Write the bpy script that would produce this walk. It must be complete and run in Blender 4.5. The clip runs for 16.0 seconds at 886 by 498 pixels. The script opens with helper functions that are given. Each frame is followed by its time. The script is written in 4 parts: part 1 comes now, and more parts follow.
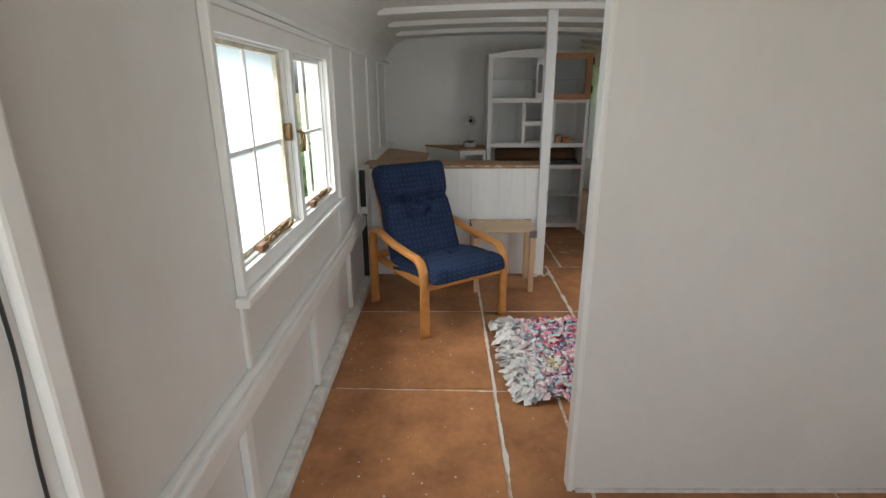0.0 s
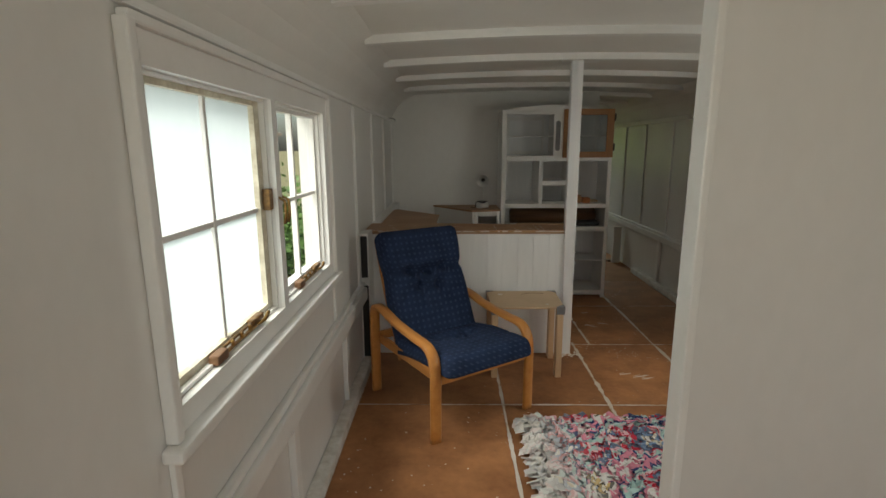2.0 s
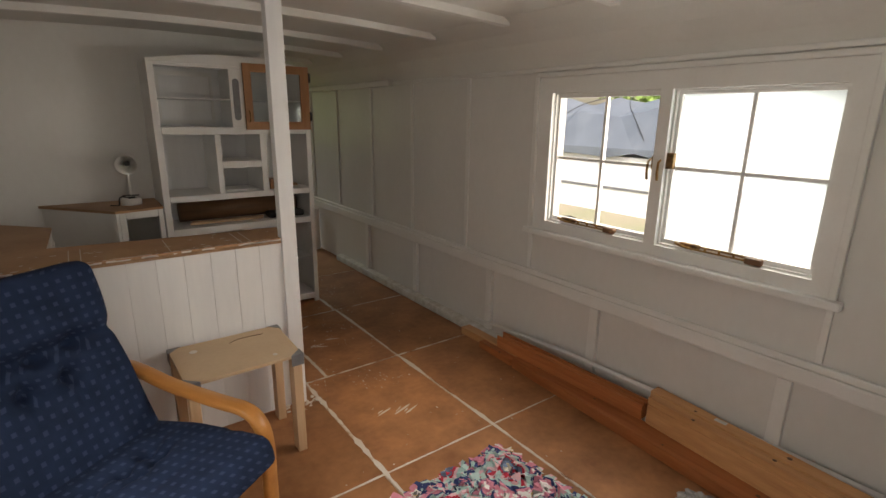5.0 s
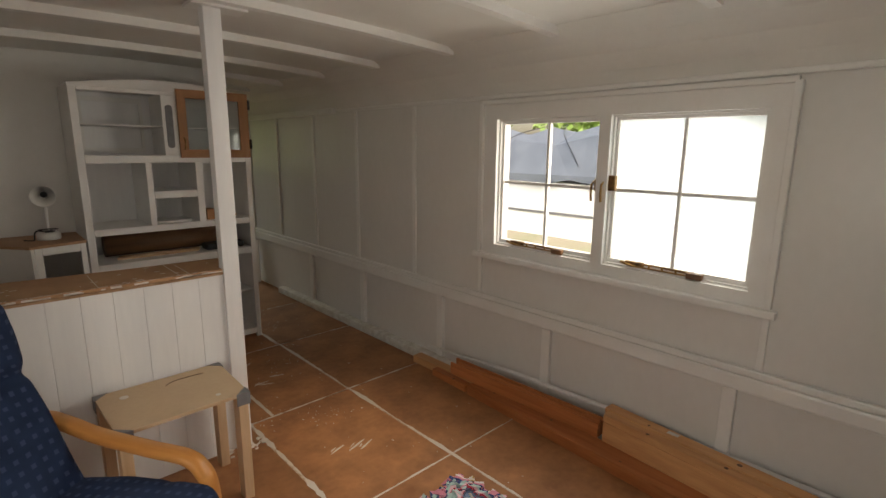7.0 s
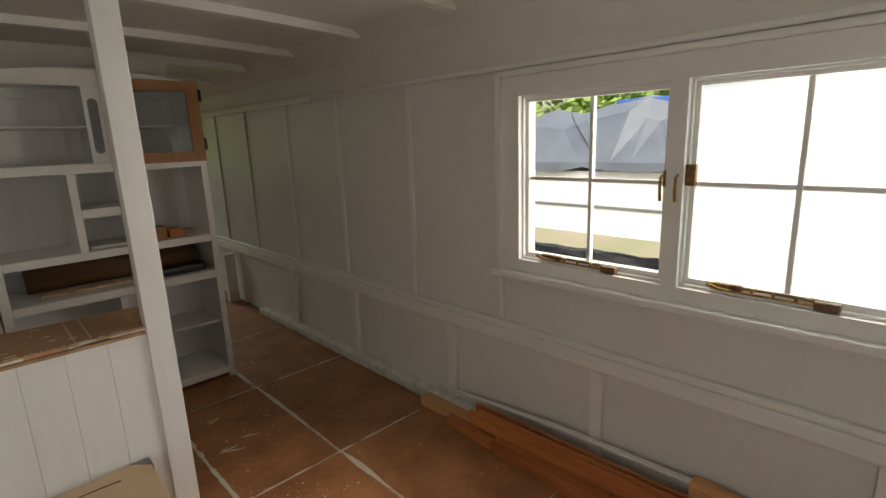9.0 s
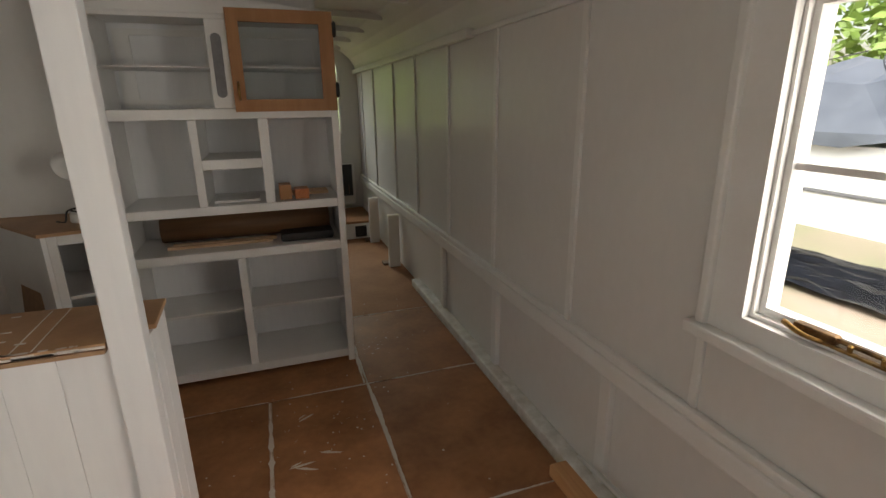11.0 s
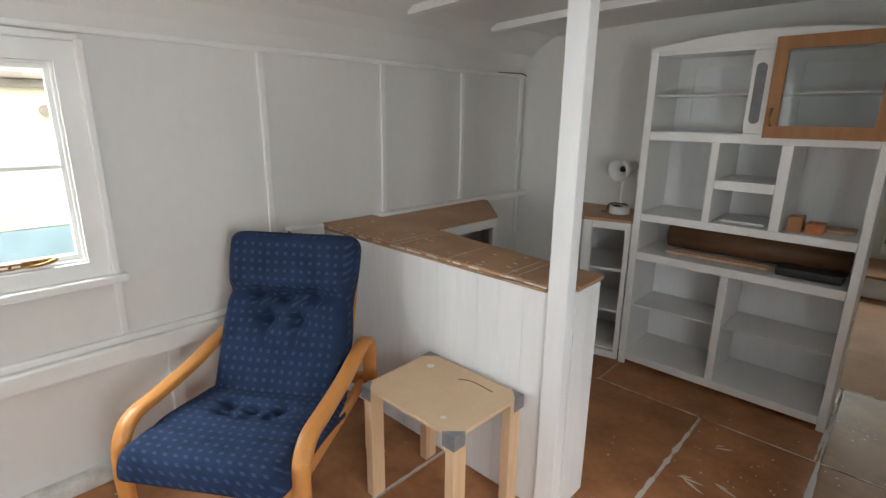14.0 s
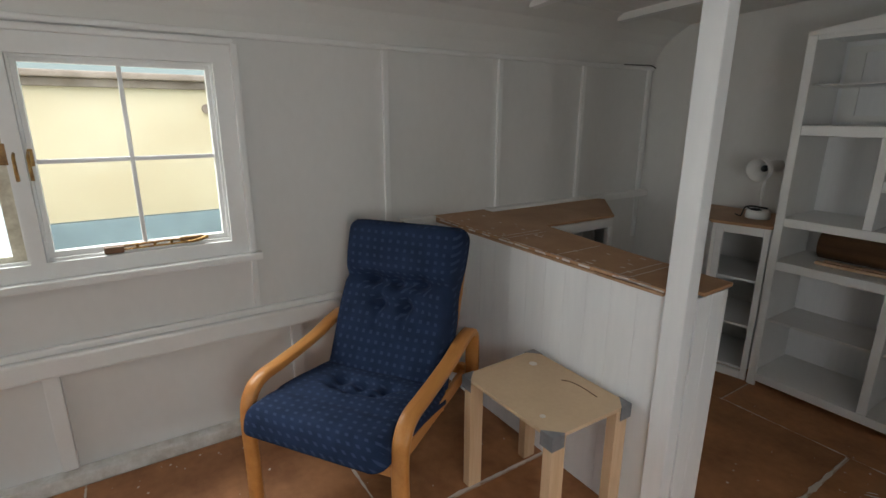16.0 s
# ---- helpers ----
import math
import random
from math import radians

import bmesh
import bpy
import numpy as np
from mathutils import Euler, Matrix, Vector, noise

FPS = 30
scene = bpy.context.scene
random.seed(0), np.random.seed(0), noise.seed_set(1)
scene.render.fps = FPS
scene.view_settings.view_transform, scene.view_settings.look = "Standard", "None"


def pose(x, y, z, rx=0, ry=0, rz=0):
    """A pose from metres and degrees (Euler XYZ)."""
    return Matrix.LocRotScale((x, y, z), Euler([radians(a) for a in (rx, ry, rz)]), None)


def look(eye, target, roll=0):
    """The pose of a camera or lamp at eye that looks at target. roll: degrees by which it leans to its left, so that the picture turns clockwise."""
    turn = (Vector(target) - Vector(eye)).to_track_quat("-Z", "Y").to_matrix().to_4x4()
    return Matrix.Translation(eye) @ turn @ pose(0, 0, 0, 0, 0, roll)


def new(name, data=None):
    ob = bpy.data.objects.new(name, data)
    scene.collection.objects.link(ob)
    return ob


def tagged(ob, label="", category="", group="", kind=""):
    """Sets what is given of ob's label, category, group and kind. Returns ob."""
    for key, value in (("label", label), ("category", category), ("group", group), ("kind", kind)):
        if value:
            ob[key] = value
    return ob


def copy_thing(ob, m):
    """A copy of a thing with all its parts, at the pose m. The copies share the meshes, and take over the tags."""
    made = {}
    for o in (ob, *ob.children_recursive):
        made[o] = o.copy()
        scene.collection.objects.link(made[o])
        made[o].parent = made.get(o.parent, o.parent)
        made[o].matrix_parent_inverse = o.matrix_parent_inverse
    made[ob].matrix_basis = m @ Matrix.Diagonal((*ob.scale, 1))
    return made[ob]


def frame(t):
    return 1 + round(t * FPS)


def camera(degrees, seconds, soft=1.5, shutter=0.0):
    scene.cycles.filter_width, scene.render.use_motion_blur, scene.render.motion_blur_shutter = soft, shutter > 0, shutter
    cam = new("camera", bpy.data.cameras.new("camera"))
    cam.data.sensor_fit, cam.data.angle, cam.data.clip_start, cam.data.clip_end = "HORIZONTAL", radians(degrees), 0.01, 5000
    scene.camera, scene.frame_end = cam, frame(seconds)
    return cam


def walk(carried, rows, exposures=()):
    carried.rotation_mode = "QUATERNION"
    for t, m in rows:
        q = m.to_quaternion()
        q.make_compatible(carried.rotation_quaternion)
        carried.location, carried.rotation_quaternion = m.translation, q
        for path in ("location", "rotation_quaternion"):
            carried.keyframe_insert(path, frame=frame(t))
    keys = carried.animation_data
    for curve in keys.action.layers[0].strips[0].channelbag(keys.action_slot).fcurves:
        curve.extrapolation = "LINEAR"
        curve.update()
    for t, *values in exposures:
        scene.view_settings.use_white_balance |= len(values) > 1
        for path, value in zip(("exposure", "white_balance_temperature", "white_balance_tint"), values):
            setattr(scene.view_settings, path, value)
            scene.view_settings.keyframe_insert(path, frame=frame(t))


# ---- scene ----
cam = camera(83.6, 16.0)
PATH = [
    (0, (0.068, 0.119, 1.461), (0.056, 2.023, 0.852), -0.2),
    (0.5, (0.065, 0.181, 1.466), (-0.023, 2.134, 1.043), 0.5),
    (1, (0.04, 0.31, 1.46), (-0.125, 2.257, 1.035), 0.7),
    (1.5, (0.009, 0.444, 1.462), (-0.095, 2.399, 1.052), -0.2),
    (2, (0.017, 0.614, 1.461), (-0.016, 2.573, 1.063), -0.3),
    (2.5, (0.061, 0.859, 1.462), (0.018, 2.821, 1.076), 1.2),
    (3, (0.018, 1.047, 1.457), (-0.059, 3.002, 1.042), 1.3),
    (3.5, (-0.04, 1.213, 1.46), (0.311, 3.125, 0.988), 0.9),
    (4, (-0.015, 1.36, 1.45), (0.616, 3.191, 0.948), 1.4),
    (4.5, (0.025, 1.564, 1.455), (0.777, 3.347, 0.948), 0.3),
    (5, (0.045, 1.682, 1.473), (1.2, 3.231, 0.959), 0.8),
    (7.3, (0.022, 1.755, 1.446), (1.438, 3.116, 1.066), 0.6),
    (7.5, (0.038, 1.781, 1.451), (1.519, 3.064, 1.054), 0.8),
    (8, (0.137, 1.896, 1.441), (1.689, 3.09, 1.033), 1.2),
    (8.5, (0.304, 2.081, 1.447), (1.726, 3.425, 1.035), -1.8),
    (8.7, (0.365, 2.16, 1.447), (1.759, 3.532, 1.028), -2.1),
    (11, (1.179, 2.808, 1.407), (1.807, 4.619, 0.835), -0.7),
    (11.5, (1.345, 2.86, 1.402), (1.586, 4.756, 0.815), 0.0),
    (12, (1.411, 2.861, 1.402), (1.045, 4.728, 0.785), -0.7),
    (12.5, (1.408, 2.808, 1.423), (0.845, 4.619, 0.789), 1.2),
    (13, (1.541, 2.759, 1.421), (0.506, 4.374, 0.855), 0.5),
    (13.5, (1.628, 2.689, 1.446), (0.384, 4.159, 0.906), 0.3),
    (14, (1.627, 2.602, 1.453), (0.296, 4.002, 0.935), 0.6),
    (14.5, (1.601, 2.558, 1.434), (0.055, 3.714, 0.911), -0.0),
    (15, (1.606, 2.58, 1.436), (-0.06, 3.558, 0.917), 0.7),
    (15.5, (1.609, 2.597, 1.424), (-0.063, 3.561, 0.898), 1.0),
    (16, (1.638, 2.61, 1.429), (0.023, 3.666, 0.906), 0.2),
]
EXPOSURES = [(0.0, 1.08, 6150, 6), (0.5, 0.74, 6200, 5), (1.5, 0.55, 6700, 4), (2.0, 0.52, 6800, 4), (3.0, 0.46, 6700, 5), (3.5, 0.62, 7000, 9), (4.5, 1.02, 7200, 12), (5.0, 1.0, 7200, 13), (7.5, 0.88, 7350, 12), (8.5, 0.77, 7200, 9),
             (11.0, 1.08, 6950, 11), (11.5, 1.25, 6800, 11), (12.0, 1.77, 6650, 13), (13.0, 2.17, 6200, 9), (14.0, 1.8, 6050, 7), (14.5, 1.25, 5900, 7), (15.5, 0.87, 6050, 6), (16.0, 0.88, 6150, 7)]
walk(cam, [(t, look(eye, target, roll)) for t, eye, target, roll in PATH], EXPOSURES)

# ---- world and light: overcast daylight through the windows ----
world = bpy.data.worlds.new("sky")
scene.world = world
world.use_nodes = True
wn = world.node_tree
sky = wn.nodes.new("ShaderNodeTexSky")
sky.sky_type = "NISHITA"
sky.sun_disc = False
sky.sun_elevation = radians(48)
sky.sun_rotation = radians(120)
sky.dust_density = 4.0
sky.ozone_density = 0.6
wn.links.new(sky.outputs[0], wn.nodes["Background"].inputs[0])
wn.nodes["Background"].inputs[1].default_value = 0.15

sun = new("sun", bpy.data.lights.new("sun", "SUN"))
sun.data.energy = 4.5
sun.data.angle = radians(50)
sun.data.color = (1.0, 0.97, 0.92)
sun.matrix_world = look((-5, -3, 9), (0, 0, 0))


def sky_lamp(name, eye, target, w, h, watts, color=(1.0, 0.975, 0.93)):
    """Daylight of one window, from the sky in front of its opening."""
    ob = new(name, bpy.data.lights.new(name, "AREA"))
    ob.data.shape, ob.data.size, ob.data.size_y = "RECTANGLE", w, h
    ob.data.energy, ob.data.color = watts, color
    ob.matrix_world = look(eye, target)
    return ob


sky_lamp("window_light", (3.5, 2.95, 2.75), (0.7, 3.5, 0.7), 1.9, 1.2, 36)
sky_lamp("window_light", (-1.55, 2.35, 3.0), (0.6, 2.9, 0.5), 1.9, 1.0, 10)
sky_lamp("window_light", (2.62, 2.6, 1.26), (0.3, 4.2, 0.7), 0.6, 0.68, 9)
sky_lamp("window_light", (-1.0, 1.92, 1.3), (1.0, 3.0, 0.95), 0.8, 0.8, 5.5)
sky_lamp("window_light", (0.4, -1.0, 1.45), (0.1, 3.5, 0.9), 1.3, 1.2, 8.5)
sky_lamp("window_light", (1.2, 10.2, 2.6), (1.4, 7.2, 0.6), 1.8, 1.2, 38, (0.95, 1.0, 0.9))

# ---- materials ----


def material(name, base, rough=0.5, metal=0.0, dark=None, scale=6.0, amount=0.5, bump=0.1, fine=60.0, stretch=(1, 1, 1), spec=0.5, per=""):
    """Two scales of noise between base and dark, with fine relief. per: 'object' or 'island' shifts the tone piece by piece."""
    m = bpy.data.materials.new(name)
    m.use_nodes = True
    nt = m.node_tree
    n, ln = nt.nodes, nt.links
    b = n["Principled BSDF"]
    b.inputs["Roughness"].default_value = rough
    b.inputs["Metallic"].default_value = metal
    b.inputs["Specular IOR Level"].default_value = spec
    tc = n.new("ShaderNodeTexCoord")
    mp = n.new("ShaderNodeMapping")
    mp.inputs["Scale"].default_value = stretch
    ln.new(tc.outputs["Object"], mp.inputs[0])
    big = n.new("ShaderNodeTexNoise")
    big.inputs["Scale"].default_value = scale
    big.inputs["Detail"].default_value = 4
    sm = n.new("ShaderNodeTexNoise")
    sm.inputs["Scale"].default_value = fine
    sm.inputs["Detail"].default_value = 3
    ln.new(mp.outputs[0], big.inputs[0])
    ln.new(mp.outputs[0], sm.inputs[0])
    add = n.new("ShaderNodeMath")
    add.operation = "MULTIPLY_ADD"
    ln.new(sm.outputs[0], add.inputs[0])
    add.inputs[1].default_value = 0.35
    ln.new(big.outputs[0], add.inputs[2])
    ramp = n.new("ShaderNodeMapRange")
    ramp.inputs[1].default_value, ramp.inputs[2].default_value = 0.45, 0.9
    ramp.inputs[3].default_value, ramp.inputs[4].default_value = 0.0, amount
    ln.new(add.outputs[0], ramp.inputs[0])
    mix = n.new("ShaderNodeMix")
    mix.data_type = "RGBA"
    mix.inputs["A"].default_value = (*base, 1)
    mix.inputs["B"].default_value = (*(dark or [c * 0.75 for c in base]), 1)
    ln.new(ramp.outputs[0], mix.inputs["Factor"])
    out = mix.outputs["Result"]
    if per:
        hs = n.new("ShaderNodeHueSaturation")
        src = n.new("ShaderNodeObjectInfo").outputs["Random"] if per == "object" else n.new("ShaderNodeNewGeometry").outputs["Random Per Island"]
        rg = n.new("ShaderNodeMapRange")
        rg.inputs[3].default_value, rg.inputs[4].default_value = 0.86, 1.12
        ln.new(src, rg.inputs[0])
        ln.new(rg.outputs[0], hs.inputs["Value"])
        ln.new(out, hs.inputs["Color"])
        out = hs.outputs[0]
    ln.new(out, b.inputs["Base Color"])
    bp = n.new("ShaderNodeBump")
    bp.inputs["Strength"].default_value = bump
    bp.inputs["Distance"].default_value = 0.004
    ln.new(add.outputs[0], bp.inputs["Height"])
    ln.new(bp.outputs[0], b.inputs["Normal"])
    return m


def wood(name, base, dark, rough=0.45, along="y", rings=22.0, per=""):
    """Wood with grain along one axis."""
    st = {"x": (0.06, 1, 1), "y": (1, 0.06, 1), "z": (1, 1, 0.06)}[along]
    return material(name, base, rough, 0, dark, rings, 0.9, 0.12, 140.0, st, 0.4, per)


def fabric(name, axes, scale=0.036):
    """Navy weave with rows of small pale blue squares."""
    m = material(name, (0.021, 0.036, 0.082), 0.9, 0, (0.009, 0.015, 0.036), 14.0, 0.6, 0.5, 500.0, spec=0.15)
    nt = m.node_tree
    n, ln = nt.nodes, nt.links
    b = n["Principled BSDF"]
    tc = n.new("ShaderNodeTexCoord")
    sep = n.new("ShaderNodeSeparateXYZ")
    ln.new(tc.outputs["UV"], sep.inputs[0])
    waves = []
    for ax in axes:
        k = n.new("ShaderNodeMath")
        k.operation = "MULTIPLY"
        ln.new(sep.outputs[ax], k.inputs[0])
        k.inputs[1].default_value = 2 * math.pi / scale
        s = n.new("ShaderNodeMath")
        s.operation = "SINE"
        ln.new(k.outputs[0], s.inputs[0])
        waves.append(s)
    lo = n.new("ShaderNodeMath")
    lo.operation = "MINIMUM"
    ln.new(waves[0].outputs[0], lo.inputs[0])
    ln.new(waves[1].outputs[0], lo.inputs[1])
    st = n.new("ShaderNodeMapRange")
    st.inputs[1].default_value, st.inputs[2].default_value = 0.22, 0.5
    st.inputs[4].default_value = 0.4
    ln.new(lo.outputs[0], st.inputs[0])
    old = b.inputs["Base Color"].links[0].from_socket
    mix = n.new("ShaderNodeMix")
    mix.data_type = "RGBA"
    mix.inputs["B"].default_value = (0.064, 0.094, 0.18, 1)
    ln.new(st.outputs[0], mix.inputs["Factor"])
    ln.new(old, mix.inputs["A"])
    ln.new(mix.outputs["Result"], b.inputs["Base Color"])
    return m


def rag_material():
    """Cloth strips of many colours, pale towards one end of the rug."""
    m = bpy.data.materials.new("rags")
    m.use_nodes = True
    n, ln = m.node_tree.nodes, m.node_tree.links
    b = n["Principled BSDF"]
    b.inputs["Roughness"].default_value = 0.95
    b.inputs["Specular IOR Level"].default_value = 0.1
    g = n.new("ShaderNodeNewGeometry")
    tc = n.new("ShaderNodeTexCoord")
    big = n.new("ShaderNodeTexNoise")
    big.inputs["Scale"].default_value = 5
    ln.new(tc.outputs["Object"], big.inputs[0])
    mad = n.new("ShaderNodeMath")
    mad.operation = "MULTIPLY_ADD"
    ln.new(big.outputs[0], mad.inputs[0])
    mad.inputs[1].default_value = 2.6
    dim = n.new("ShaderNodeMath")
    dim.operation = "MULTIPLY"
    dim.inputs[1].default_value = 0.22
    ln.new(g.outputs["Random Per Island"], dim.inputs[0])
    ln.new(dim.outputs[0], mad.inputs[2])
    fr = n.new("ShaderNodeMath")
    fr.operation = "FRACT"
    ln.new(mad.outputs[0], fr.inputs[0])
    r = n.new("ShaderNodeValToRGB")
    r.color_ramp.interpolation = "CONSTANT"
    cols = [(0, (0.72, 0.7, 0.68)), (0.12, (0.66, 0.26, 0.34)), (0.25, (0.05, 0.07, 0.18)), (0.31, (0.42, 0.58, 0.56)), (0.44, (0.72, 0.46, 0.5)),
            (0.52, (0.5, 0.04, 0.07)), (0.6, (0.13, 0.15, 0.22)), (0.72, (0.2, 0.29, 0.44)), (0.8, (0.74, 0.71, 0.62)), (0.9, (0.55, 0.4, 0.17)), (0.94, (0.16, 0.15, 0.14))]
    el = r.color_ramp.elements
    el[0].color = (*cols[0][1], 1)
    el[1].position, el[1].color = cols[1][0], (*cols[1][1], 1)
    for p, c in cols[2:]:
        el.new(p).color = (*c, 1)
    ln.new(fr.outputs[0], r.inputs[0])
    sep = n.new("ShaderNodeSeparateXYZ")
    ln.new(tc.outputs["Object"], sep.inputs[0])
    edge = n.new("ShaderNodeMapRange")
    edge.inputs[1].default_value, edge.inputs[2].default_value = -0.46, -0.24
    edge.inputs[3].default_value, edge.inputs[4].default_value = 0.85, 0.0
    ln.new(sep.outputs[0], edge.inputs[0])
    mix = n.new("ShaderNodeMix")
    mix.data_type = "RGBA"
    ln.new(edge.outputs[0], mix.inputs["Factor"])
    ln.new(r.outputs[0], mix.inputs["A"])
    mix.inputs["B"].default_value = (0.62, 0.6, 0.57, 1)
    ln.new(mix.outputs["Result"], b.inputs["Base Color"])
    return m


def glass(name, frosted=False):
    m = bpy.data.materials.new(name)
    m.use_nodes = True
    n, ln = m.node_tree.nodes, m.node_tree.links
    out = n["Material Output"]
    mix = n.new("ShaderNodeMixShader")
    gl = n.new("ShaderNodeBsdfGlossy")
    if frosted:
        gl.inputs["Roughness"].default_value = 0.35
        tr = n.new("ShaderNodeBsdfTranslucent")
        no = n.new("ShaderNodeTexNoise")
        no.inputs["Scale"].default_value = 3.0
        r = n.new("ShaderNodeValToRGB")
        r.color_ramp.elements[0].color = (0.41, 0.45, 0.465, 1)
        r.color_ramp.elements[1].color = (0.48, 0.51, 0.52, 1)
        ln.new(no.outputs[0], r.inputs[0])
        ln.new(r.outputs[0], tr.inputs[0])
        mix.inputs[0].default_value = 0.05
    else:
        gl.inputs["Roughness"].default_value = 0.02
        tr = n.new("ShaderNodeBsdfTransparent")
        tr.inputs[0].default_value = (0.97, 0.98, 0.975, 1)
        lw = n.new("ShaderNodeLayerWeight")
        lw.inputs[0].default_value = 0.12
        sc = n.new("ShaderNodeMath")
        sc.operation = "MULTIPLY_ADD"
        sc.inputs[1].default_value, sc.inputs[2].default_value = 0.25, 0.015
        ln.new(lw.outputs["Facing"], sc.inputs[0])
        ln.new(sc.outputs[0], mix.inputs[0])
    ln.new(tr.outputs[0], mix.inputs[1])
    ln.new(gl.outputs[0], mix.inputs[2])
    ln.new(mix.outputs[0], out.inputs[0])
    return m


WHITE = material("white_wall_paint", (0.74, 0.73, 0.71), 0.3, 0, (0.62, 0.61, 0.585), 1.6, 0.55, 0.05, 30.0, (1, 1, 0.6))
WHITE2 = material("white_gloss_paint", (0.81, 0.805, 0.79), 0.3, 0, (0.7, 0.69, 0.66), 5.0, 0.5, 0.1, 70.0)
CEIL = material("ceiling_paint", (0.76, 0.75, 0.72), 0.5, 0, (0.66, 0.65, 0.61), 3.0, 0.5, 0.08, 50.0)
PANEL = material("panel_paint", (0.85, 0.85, 0.85), 0.42, 0, (0.66, 0.67, 0.69), 7.0, 0.5, 0.15, 50.0, (1, 1, 0.12))
OLD = material("worn_cream_paint", (0.72, 0.68, 0.55), 0.5, 0, (0.3, 0.24, 0.15), 18.0, 0.7, 0.4, 90.0)
CHALK = material("painted_base", (0.76, 0.75, 0.72), 0.6, 0, (0.42, 0.38, 0.32), 16.0, 0.7, 0.4, 80.0)
BOARD = material("hardboard", (0.44, 0.205, 0.088), 0.52, 0, (0.24, 0.102, 0.044), 4.5, 1.0, 0.06, 28.0, spec=0.35, per="object")
PLY = material("bare_plywood", (0.36, 0.185, 0.095), 0.72, 0, (0.24, 0.115, 0.058), 4.0, 0.9, 0.08, 40.0, spec=0.25)
FILL = material("joint_filler", (0.66, 0.58, 0.5), 0.8, 0, (0.36, 0.22, 0.13), 30.0, 0.9, 0.5, 120.0)
DROP = material("paint_drops", (0.72, 0.66, 0.6), 0.6)
CAP = material("cap_hardboard", (0.45, 0.26, 0.135), 0.5, 0, (0.32, 0.17, 0.08), 6.0, 0.9, 0.08, 60.0)
CARD = material("cardboard_edge", (0.42, 0.26, 0.15), 0.8, 0, (0.25, 0.14, 0.08), 20.0, 0.8, 0.3, 120.0)
BEECH = wood("lacquered_beech", (0.58, 0.265, 0.075), (0.45, 0.18, 0.045), 0.32, "y")
OAK = wood("pine_door", (0.42, 0.21, 0.09), (0.32, 0.145, 0.055), 0.45, "z")
PINE = wood("pale_pine", (0.66, 0.47, 0.3), (0.52, 0.34, 0.19), 0.6, "z")
TOPPLY = material("ply_top", (0.6, 0.44, 0.28), 0.55, 0, (0.48, 0.33, 0.2), 5.0, 0.7, 0.06, 60.0)
PLANK = wood("reddish_plank", (0.56, 0.21, 0.076), (0.36, 0.11, 0.036), 0.5, "y", 30.0, "object")
PLANK2 = wood("fresh_plank", (0.7, 0.39, 0.18), (0.52, 0.25, 0.105), 0.5, "y", 30.0, "object")
DARKW = wood("dark_wood", (0.2, 0.105, 0.05), (0.1, 0.05, 0.025), 0.5, "x")
TAPE = material("grey_tape", (0.2, 0.2, 0.21), 0.35, 0, (0.11, 0.11, 0.12), 20.0, 0.7, 0.4, 60.0)
BLACK = material("black_plastic", (0.012, 0.012, 0.013), 0.4)
BRASS = material("old_brass", (0.45, 0.28, 0.09), 0.35, 0.9, (0.16, 0.08, 0.03), 40.0, 0.9, 0.3, 150.0)
RUST = material("tarnished_bronze", (0.34, 0.2, 0.08), 0.42, 0.75, (0.07, 0.035, 0.02), 40.0, 0.9, 0.4, 150.0)
LAMPW = material("cream_enamel", (0.72, 0.71, 0.68), 0.3)
FAB_B = fabric("navy_fabric", (0, 1))
RAG = rag_material()
RUGB = material("rug_backing", (0.4, 0.36, 0.33), 0.95)
GLASS = glass("window_glass")
FROST = glass("frosted_glass", True)
CREAM = material("cream_render", (0.72, 0.66, 0.46), 0.7, 0, (0.58, 0.5, 0.32), 2.0, 0.7, 0.2, 30.0)
BLUE = material("faded_blue_paint", (0.33, 0.45, 0.5), 0.7, 0, (0.2, 0.27, 0.3), 4.0, 0.7, 0.2, 30.0)
TARP = material("grey_tarpaulin", (0.13, 0.145, 0.17), 0.45, 0, (0.07, 0.08, 0.1), 3.0, 0.8, 0.4, 20.0)
TARPB = material("blue_tarpaulin", (0.05, 0.14, 0.42), 0.5, 0, (0.03, 0.08, 0.25), 3.0, 0.8, 0.4, 20.0)
VANW = material("weathered_white_board", (0.84, 0.84, 0.84), 0.6, 0, (0.68, 0.67, 0.65), 3.0, 0.6, 0.2, 40.0)
GRASSM = material("grass_ground", (0.12, 0.15, 0.045), 0.9, 0, (0.2, 0.13, 0.09), 1.5, 0.9, 0.5, 60.0)
LEAF = material("leaves", (0.12, 0.22, 0.05), 0.55, 0, (0.06, 0.13, 0.03), 3.0, 0.8, 0.1, 30.0, per="island")
# lighter copy of the leaves, with the bright daylight on them put into the colour
LEAF2 = material("lit_leaves", (0.34, 0.46, 0.12), 0.5, 0, (0.2, 0.33, 0.06), 3.0, 0.8, 0.1, 30.0, per="island")
BARK = material("bark", (0.12, 0.09, 0.06), 0.9, 0, None, 20.0, 0.8, 0.6)
ROOFM = material("weathered_roof_edge", (0.42, 0.36, 0.3), 0.8, 0, (0.2, 0.16, 0.12), 6.0, 0.8, 0.4, 40.0)

# ---- mesh helpers ----


